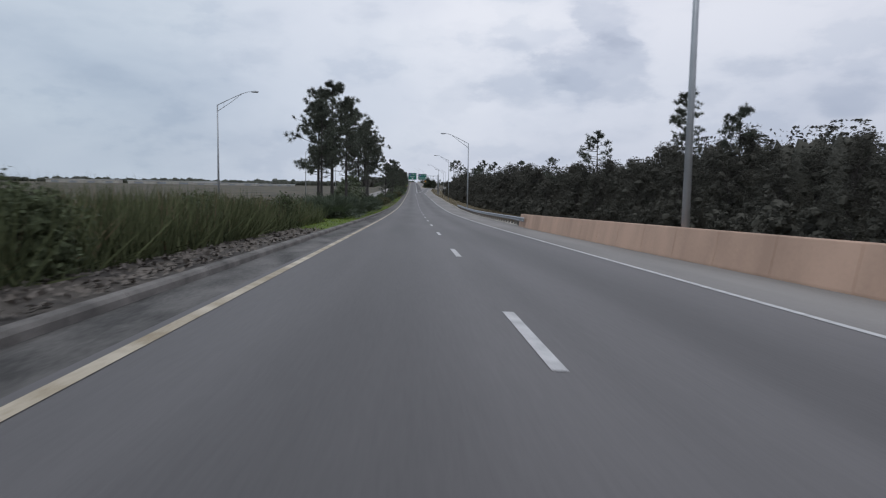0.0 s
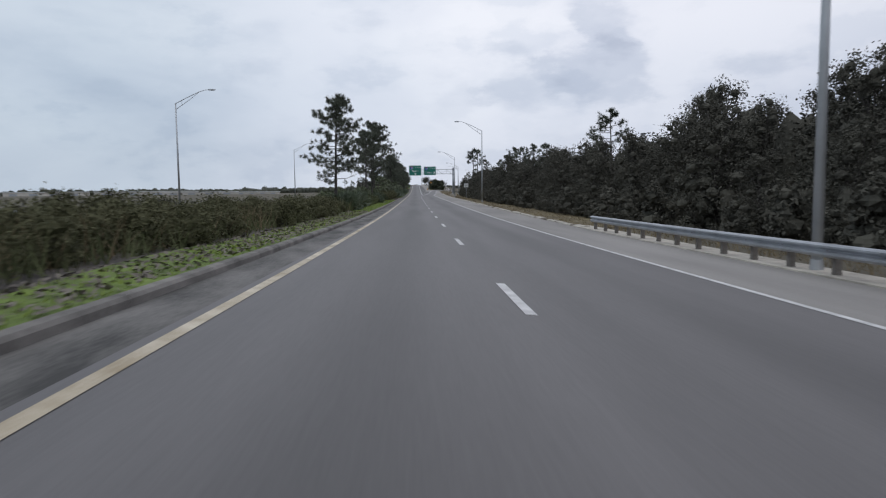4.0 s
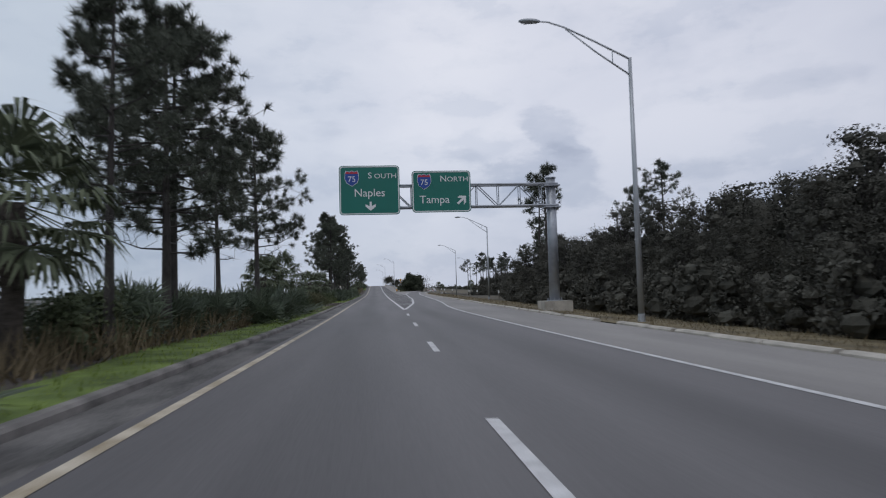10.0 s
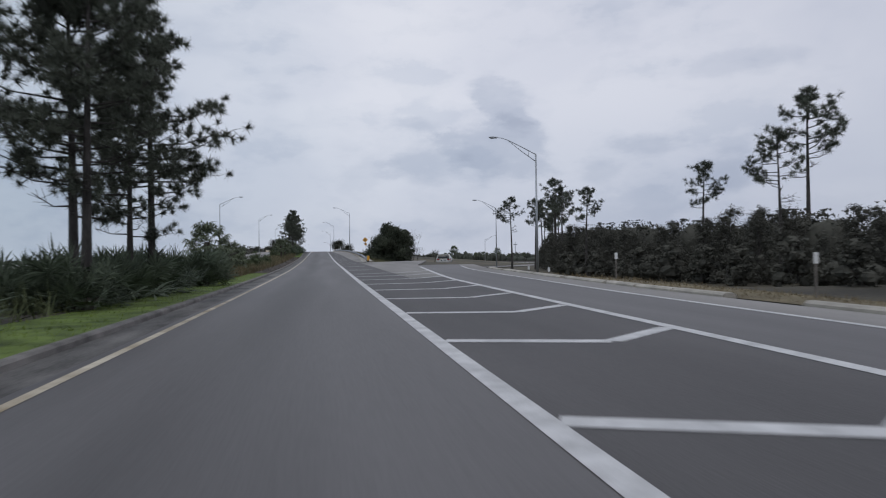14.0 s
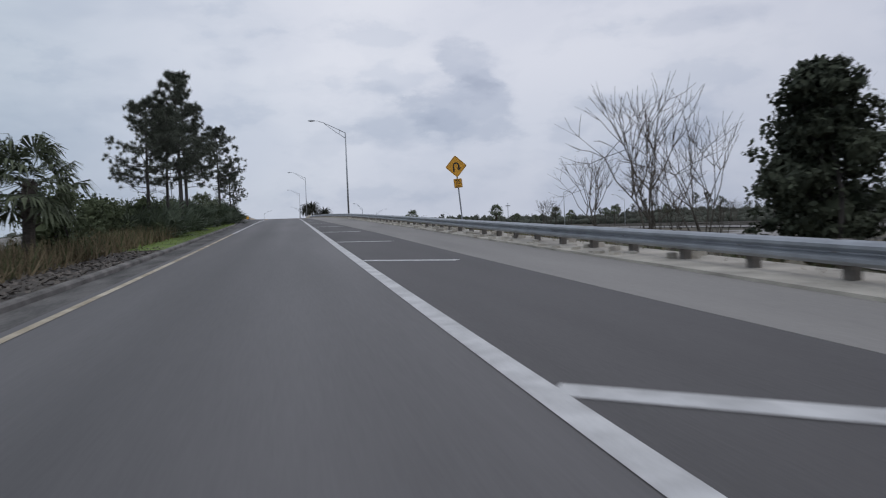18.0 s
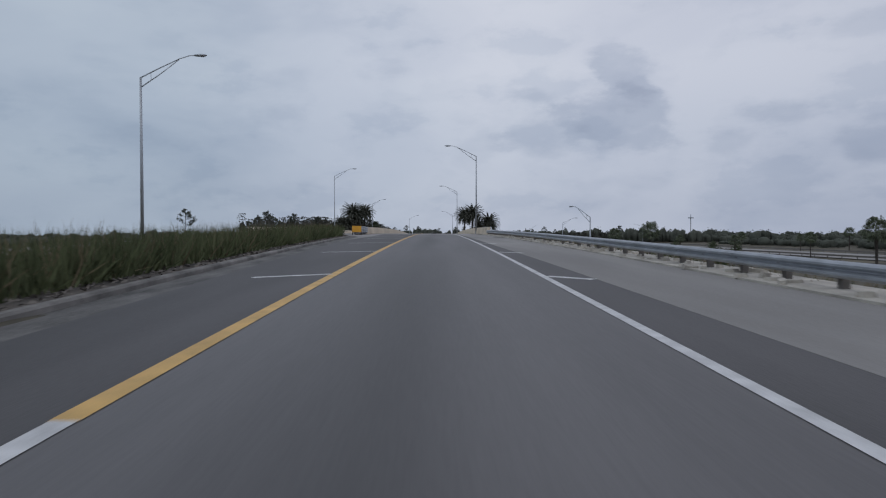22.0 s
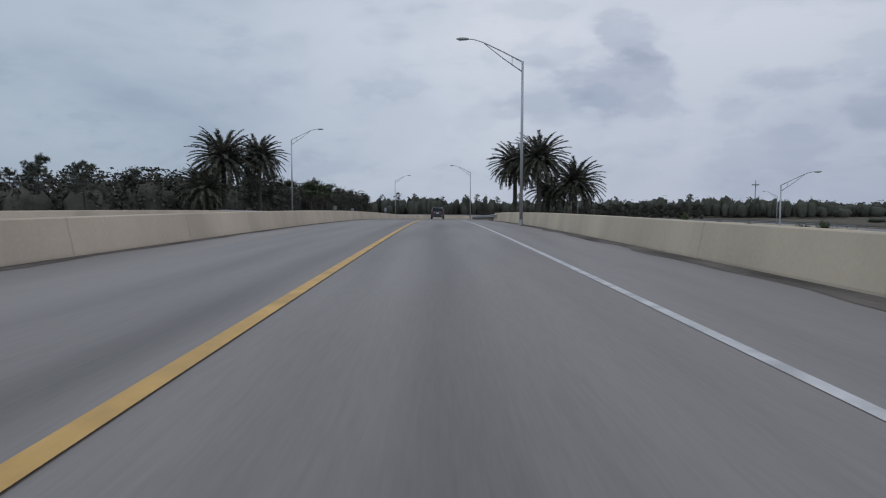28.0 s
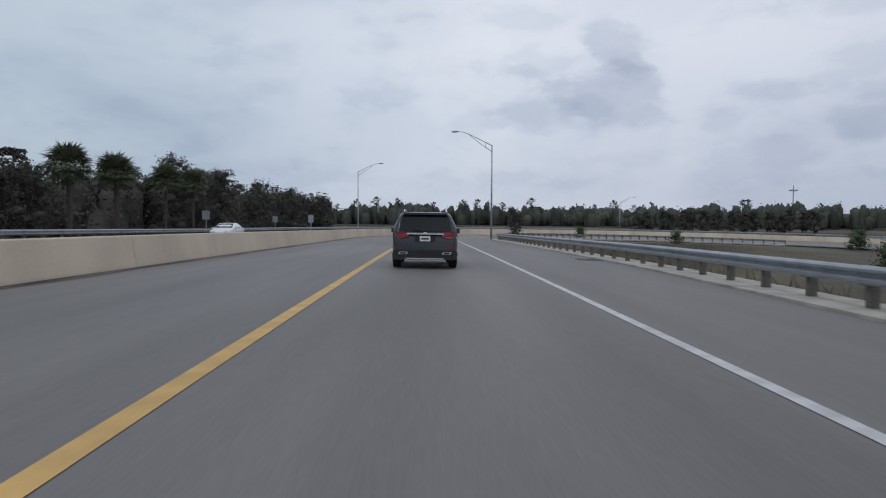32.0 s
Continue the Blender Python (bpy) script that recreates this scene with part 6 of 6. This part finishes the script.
# ---------------------------------------------------------------- crash cushions
tb = thing("rail_terminal", "guard rail end with a yellow object-marker board", "guardrail terminal", at=pose(RAIL(470.2) + 0.1, 470.2, surf(6, 470.2)))
part("marker_board", plate([(px, pz + 0.5) for px, pz in rounded(0.3, 0.56, 0.03)], -0.28, -0.25), M_SIGNYELLOW, tb)
part("impact_head", Mesh().box(-0.13, -0.25, 0.28, 0.13, 0.9, 0.8), M_STEEL, tb)
part("post", Mesh().box(-0.1, 0.05, -0.3, 0.1, 0.25, 0.3), M_POST, tb)
part("slot_plate", Mesh().box(-0.16, 0.3, 0.42, -0.132, 1.6, 0.76), M_STEEL, tb)

ZA = surf(-4, 664)
cc = thing("crash_cushion", "crash cushion of steel rails with a yellow nose board", "crash cushion", at=pose(-8.85, 663.6, ZA))
part("nose_board", plate([(px, pz + 0.66) for px, pz in rounded(1.02, 0.68, 0.04)], -0.06, 0.0), M_SIGNYELLOW, cc)
for sx in (-0.48, 0.48):
    part("nose_leg", Mesh().box(sx - 0.04, 0.01, 0, sx + 0.04, 0.09, 0.5), M_BLACK, cc)
for k, y in enumerate((0.02, 2.1, 4.2)):
    for sg in (-1, 1):
        prof = [(d + 0.0, z + 0.0) for d, z in [(0.0, 0.3), (0.05, 0.33), (0.09, 0.38), (0.05, 0.45), (0.01, 0.5), (0.05, 0.55), (0.09, 0.62), (0.05, 0.69), (0.01, 0.74), (0.05, 0.79), (0.09, 0.86), (0.05, 0.92), (0.0, 0.95)]]
        e = 0.45 + 0.035 * k
        rings = []
        for yy in (y, y + 2.15):
            ring = [(sg * (e + d), yy, z) for d, z in prof] + [(sg * (e + d - 0.015), yy, z) for d, z in prof[::-1]]
            rings.append(ring[::sg])
        part("side_rail", Mesh().loft(rings), M_STEEL, cc)
for y in (0.3, 1.5, 2.7, 3.9, 5.1, 6.1):
    part("diaphragm", Mesh().box(-0.42, y, 0.16, 0.42, y + 0.06, 0.93), M_STEEL, cc)
    for sx in (-0.34, 0.34):
        part("leg", Mesh().tube([(sx, y, 0.2), (sx * 0.6, y + 0.35, 0.0)], [0.035, 0.035], 6), M_BLACK, cc)
part("backstop", Mesh().box(-0.45, 6.3, 0.0, 0.45, 9.6, 0.93), M_BARRIER, cc)
part("track", Mesh().box(-0.12, 0.1, -0.02, 0.12, 6.3, 0.06), M_POST, cc)


# ---------------------------------------------------------------- vehicles
def wheel(parent, x, y, r=0.37, w=0.24):
    def ring(rad, xx, n=22):
        return [(xx, y + rad * math.cos(2 * math.pi * i / n), r + rad * math.sin(2 * math.pi * i / n)) for i in range(n)]
    t = part("wheel", Mesh().loft([ring(r * 0.66, x - w / 2), ring(r * 0.93, x - w / 2), ring(r, x - w / 2 + 0.04), ring(r, x + w / 2 - 0.04), ring(r * 0.93, x + w / 2), ring(r * 0.66, x + w / 2)]), M_TYRE, parent, "black tyre on an alloy rim", smooth=False)
    out = x + math.copysign(w / 2, x)
    sg = math.copysign(1, x)
    part("rim", Mesh().loft([ring(r * 0.66, out - sg * 0.03), ring(r * 0.62, out + sg * 0.006), ring(r * 0.54, out - sg * 0.015), ring(r * 0.12, out - sg * 0.01)]), M_RIM, t)
    for k in range(5):
        a = 2 * math.pi * k / 5
        c, s_ = math.cos(a), math.sin(a)
        part("spoke", Mesh().tube([(out, y + c * r * 0.12, r + s_ * r * 0.12), (out + sg * 0.004, y + c * r * 0.58, r + s_ * r * 0.58)], [0.045, 0.03], 6), M_RIM, t)


def suv(name, label, at, paint, wide=0.97, high=1.70, long=4.9, dark_lower=True, sedan=False):
    """Rear at y=0, nose at +y, wheels on z=0."""
    ob = thing(name, label, "car", at=at)
    belt = 1.03 if not sedan else 0.92
    if sedan:
        tops = ((0.0, 0.75), (0.06, 0.9), (0.25, 1.0), (0.75, 1.04), (1.45, 1.36), (1.9, 1.44), (2.6, 1.43), (3.2, 1.22), (3.7, 0.98), (4.5, 0.86), (4.75, 0.7), (4.82, 0.5))
    else:
        k = high / 1.70
        tops = ((0.0, 0.80), (0.03, 0.98), (0.10, 1.06 * k), (0.26, 1.38 * k), (0.42, 1.62 * k), (0.62, 1.68 * k), (1.4, high), (2.4, 1.69 * k), (2.9, 1.60 * k), (3.35, 1.34 * k), (3.75, 1.10 * k), (4.4, 1.02 * k), (4.75, 0.86), (4.88, 0.6))
    rings, L = [], tops[-1][0]
    for y, zt_ in tops:
        taper = 1 - 0.10 * max(0, (0.35 - y) / 0.35) ** 2 - 0.16 * max(0, (y - L + 0.8) / 0.8) ** 2
        w = wide * taper
        zb = 0.30 if 0.1 < y < L - 0.2 else 0.36
        zbelt = min(belt, zt_ - 0.04)
        rise = max(0.0, zt_ - belt)
        wr = w - 0.30 * rise - 0.01
        half = [(w * 0.86, zb), (w * 0.97, zb + 0.08), (w, zb + 0.3), (w * 0.995, zbelt - 0.1), (w * 0.97, zbelt), ((w * 0.97 + wr) / 2 + 0.03, zbelt + rise * 0.5), (wr, max(zbelt + 0.01, zt_ - 0.09 * min(1, rise * 4))), (wr * 0.88, zt_ - 0.012), (wr * 0.5, zt_)]
        rings.append([(x, y, z) for x, z in half] + [(-x, y, z) for x, z in half[::-1]])
    body = part("body", Mesh().loft(rings), paint, ob, smooth=True)
    body.data.set_sharp_from_angle(angle=radians(34))
    if dark_lower:
        part("lower_trim", Mesh().loft([[(sx * (wide + 0.006), y, z) for sx, y, z in ((-1, yy, 0.27), (-1, yy, 0.44), (1, yy, 0.44), (1, yy, 0.27))] for yy in (0.45, 4.3)]), M_TRIM, ob, "black plastic sill trim")
        part("rear_bumper", Mesh().loft([[(sx * wide * f, y, z) for sx, y, z in ((-1, yy, 0.27), (-1, yy, 0.55), (1, yy, 0.55), (1, yy, 0.27))] for yy, f in ((-0.05, 0.86), (0.1, 0.965), (0.5, 0.995))]), M_TRIM, ob, "black lower rear bumper")
    if not sedan:
        q = lambda y: float(np.interp(y, [t[0] for t in tops], [t[1] for t in tops]))
        zs = [(0.125, 1.10 * k), (0.26, 1.38 * k), (0.385, 1.575 * k)]
        wg = [wide * 0.80, wide * 0.76, wide * 0.70]
        m = Mesh()
        m.loft([[(-w, y - 0.022, z), (w, y - 0.022, z), (w, y + 0.03, z - 0.03), (-w, y + 0.03, z - 0.03)] for (y, z), w in zip(zs, wg)])
        part("rear_window", m, M_GLASS, ob, "dark tinted rear window")
        part("rear_spoiler", Mesh().box(-wide * 0.68, 0.30, 1.60 * k, wide * 0.68, 0.66, 1.66 * k), paint, ob)
        part("wiper", Mesh().tube([(0.0, 0.09, 1.12 * k), (-0.38, 0.115, 1.16 * k)], [0.014, 0.01], 5), M_TRIM, ob)
        for sg in (-1, 1):
            part("tail_lamp", Mesh().loft([[(sg * x, y, z) for x, y, z in ((wide * f, -0.012, z0), (wide * 0.86, 0.03, z0), (wide * 0.99, 0.24, z0), (wide * 0.9, 0.27, z0), (wide * f, 0.06, z0))][::sg] for f, z0 in ((0.74, 0.88), (0.52, 0.95), (0.46, 1.08), (0.62, 1.10))]), M_LAMPRED, ob, "dark red wrap-round tail lamp")
            part("exhaust_trim", Mesh().loft([[(sg * wide * 0.66 + a * k, y, 0.47 + b * k) for a, b in ((-0.15, -0.03), (0.1, -0.04), (0.15, 0.03), (-0.1, 0.04))] for y, k in ((0.02, 1.0), (-0.06, 1.0), (-0.06, 0.7), (-0.03, 0.62))]), M_CHROME, ob)
            part("reflector", Mesh().box(sg * wide * 0.74 - 0.09, -0.02, 0.60, sg * wide * 0.74 + 0.09, 0.05, 0.64), M_LAMPRED, ob)
            part("roof_rail", Mesh().tube([(sg * wide * 0.66, 0.9, 1.69 * k), (sg * wide * 0.67, 1.2, 1.76 * k), (sg * wide * 0.67, 2.3, 1.76 * k), (sg * wide * 0.66, 2.6, 1.68 * k)], [0.02] * 4, 6), M_CHROME, ob)
            for y0, y1, y2, y3 in ((0.62, 1.25, 1.25, 0.78), (1.32, 2.2, 2.2, 1.32), (2.27, 3.25, 2.75, 2.27)):
                xa, xb = wide * 0.972, wide - 0.30 * (high - belt) + 0.035
                pts = [(sg * (xa + 0.006), y0, belt + 0.04), (sg * (xa + 0.006), y1, belt + 0.04), (sg * (xb + 0.03), y2, high - 0.2), (sg * (xb + 0.03), y3, high - 0.2)]
                inner = [(x - sg * 0.05, y, z) for x, y, z in pts]
                part("side_window", Mesh().loft([inner, pts] if sg > 0 else [pts, inner]), M_GLASS, ob)
            for y in (1.75, 2.75):
                part("door_handle", Mesh().box(sg * wide - 0.012, y, 0.9, sg * wide + 0.03, y + 0.2, 0.935), M_CHROME, ob)
        part("plate_recess", Mesh().box(-0.3, -0.014, 0.80, 0.3, 0.03, 0.98), M_TRIM, ob)
        part("chrome_bar", Mesh().box(-wide * 0.56, -0.03, 1.015, wide * 0.56, 0.05, 1.05), M_CHROME, ob)
        part("skid_strip", Mesh().box(-wide * 0.58, -0.06, 0.285, wide * 0.58, 0.0, 0.325), M_CHROME, ob, "bright strip along the lower bumper")
        lic = part("licence_plate", Mesh().box(-0.155, -0.024, 0.815, 0.155, -0.015, 0.965), M_SIGNWHITE, ob, "white plate with a plain bar")
        part("plate_bar", Mesh().box(-0.11, -0.028, 0.865, 0.11, -0.0245, 0.915), M_BARS, lic)
        part("badge", Mesh().box(-0.05, -0.016, 1.045, 0.05, 0.06, 1.085), M_CHROME, ob)
        part("aerial", Mesh().loft([[(-0.02, 0.8, 1.66 * k), (0.02, 0.8, 1.66 * k), (0.02, 1.0, 1.66 * k), (-0.02, 1.0, 1.66 * k)], [(-0.005, 0.82, 1.77 * k), (0.005, 0.82, 1.77 * k), (0.005, 0.86, 1.77 * k), (-0.005, 0.86, 1.77 * k)]]), M_TRIM, ob)
        part("windscreen", Mesh().loft([[(-w, y, z), (w, y, z), (w, y - 0.04, z - 0.05), (-w, y - 0.04, z - 0.05)] for y, z, w in ((2.98, 1.585 * k, wide * 0.7), (3.68, 1.175 * k, wide * 0.86))]), M_GLASS, ob)
    else:
        part("rear_window", Mesh().loft([[(-w, y, z), (w, y, z), (w, y + 0.05, z - 0.05), (-w, y + 0.05, z - 0.05)] for y, z, w in ((0.86, 1.11, wide * 0.78), (1.42, 1.365, wide * 0.66))]), M_GLASS, ob)
        part("windscreen", Mesh().loft([[(-w, y, z), (w, y, z), (w, y - 0.05, z - 0.05), (-w, y - 0.05, z - 0.05)] for y, z, w in ((2.72, 1.40, wide * 0.66), (3.55, 1.07, wide * 0.82))]), M_GLASS, ob)
        for sg in (-1, 1):
            part("side_window", Mesh().loft([[(sg * (wide * 0.97 + d), 0.95, 0.97), (sg * (wide * 0.97 + d), 3.35, 0.97), (sg * (wide * 0.8 + d), 2.6, 1.33), (sg * (wide * 0.8 + d), 1.5, 1.33)][::sg] for d in (-0.04, 0.012)]), M_GLASS, ob)
            part("tail_lamp", Mesh().box(sg * wide * 0.72 - 0.16, -0.01, 0.72, sg * wide * 0.72 + 0.16, 0.2, 0.86), M_LAMPRED, ob)
            part("headlamp", Mesh().box(sg * wide * 0.62 - 0.16, 4.55, 0.62, sg * wide * 0.62 + 0.16, 4.74, 0.76), M_LENS, ob)
    for sg in (-1, 1):
        part("door_mirror", Mesh().box(sg * (wide + 0.1) - 0.1, L - 1.55, belt + 0.0, sg * (wide + 0.1) + 0.1, L - 1.42, belt + 0.16), paint, ob)
        for y in (0.92, L - 0.95):
            wheel(ob, sg * (wide - 0.12), y, 0.37 if not sedan else 0.33)
    return ob


def on_road(x, s, turn=0.0):
    g = GRADE[0] if s < 0 else (height(s + 1) - height(s - 1)) / 2
    return Matrix.Translation(W(x, s, 0.0)) @ Euler((math.atan(g), -math.atan(bank(s)), turn)).to_matrix().to_4x4()


suv("dark_suv", "dark blue sport utility car on the ramp lane", on_road(-0.55, 822.6), M_PAINT_DARK)
zs_ = surf(9, 478) + exit_z(478) + 0.14
suv("silver_suv", "champagne silver sport utility car on the exit road", pose(16.6, 476.6, zs_ - 0.12, 0, 0, -14), M_PAINT_SILVER, 0.99, 1.74)
suv("white_sedan", "white sedan on the opposite carriageway", pose(-18.2, 866, surf(-4, 862) + 0.03, 0, 0, 180), M_PAINT_WHITE, 0.9, sedan=True)
fw = along(FREEWAY, 3, 0.3, 6)
for name, lab, i, paint, sd in (("white_sedan", "distant white car on the freeway", 24, M_PAINT_WHITE, True), ("dark_sedan", "distant dark car on the freeway", 33, M_PAINT_DARK, True), ("white_suv", "distant white car on the freeway", 43, M_PAINT_WHITE, False), ("dark_sedan", "distant dark car on the freeway", 106, M_PAINT_DARK, True)):
    a, b = Vector(fw[i]), Vector(fw[i + 1])
    suv(name, lab, Matrix.Translation(a) @ pose(0, 0, 0, 0, 0, math.degrees(math.atan2(-(b - a).x, (b - a).y))), paint, 0.92, sedan=sd)
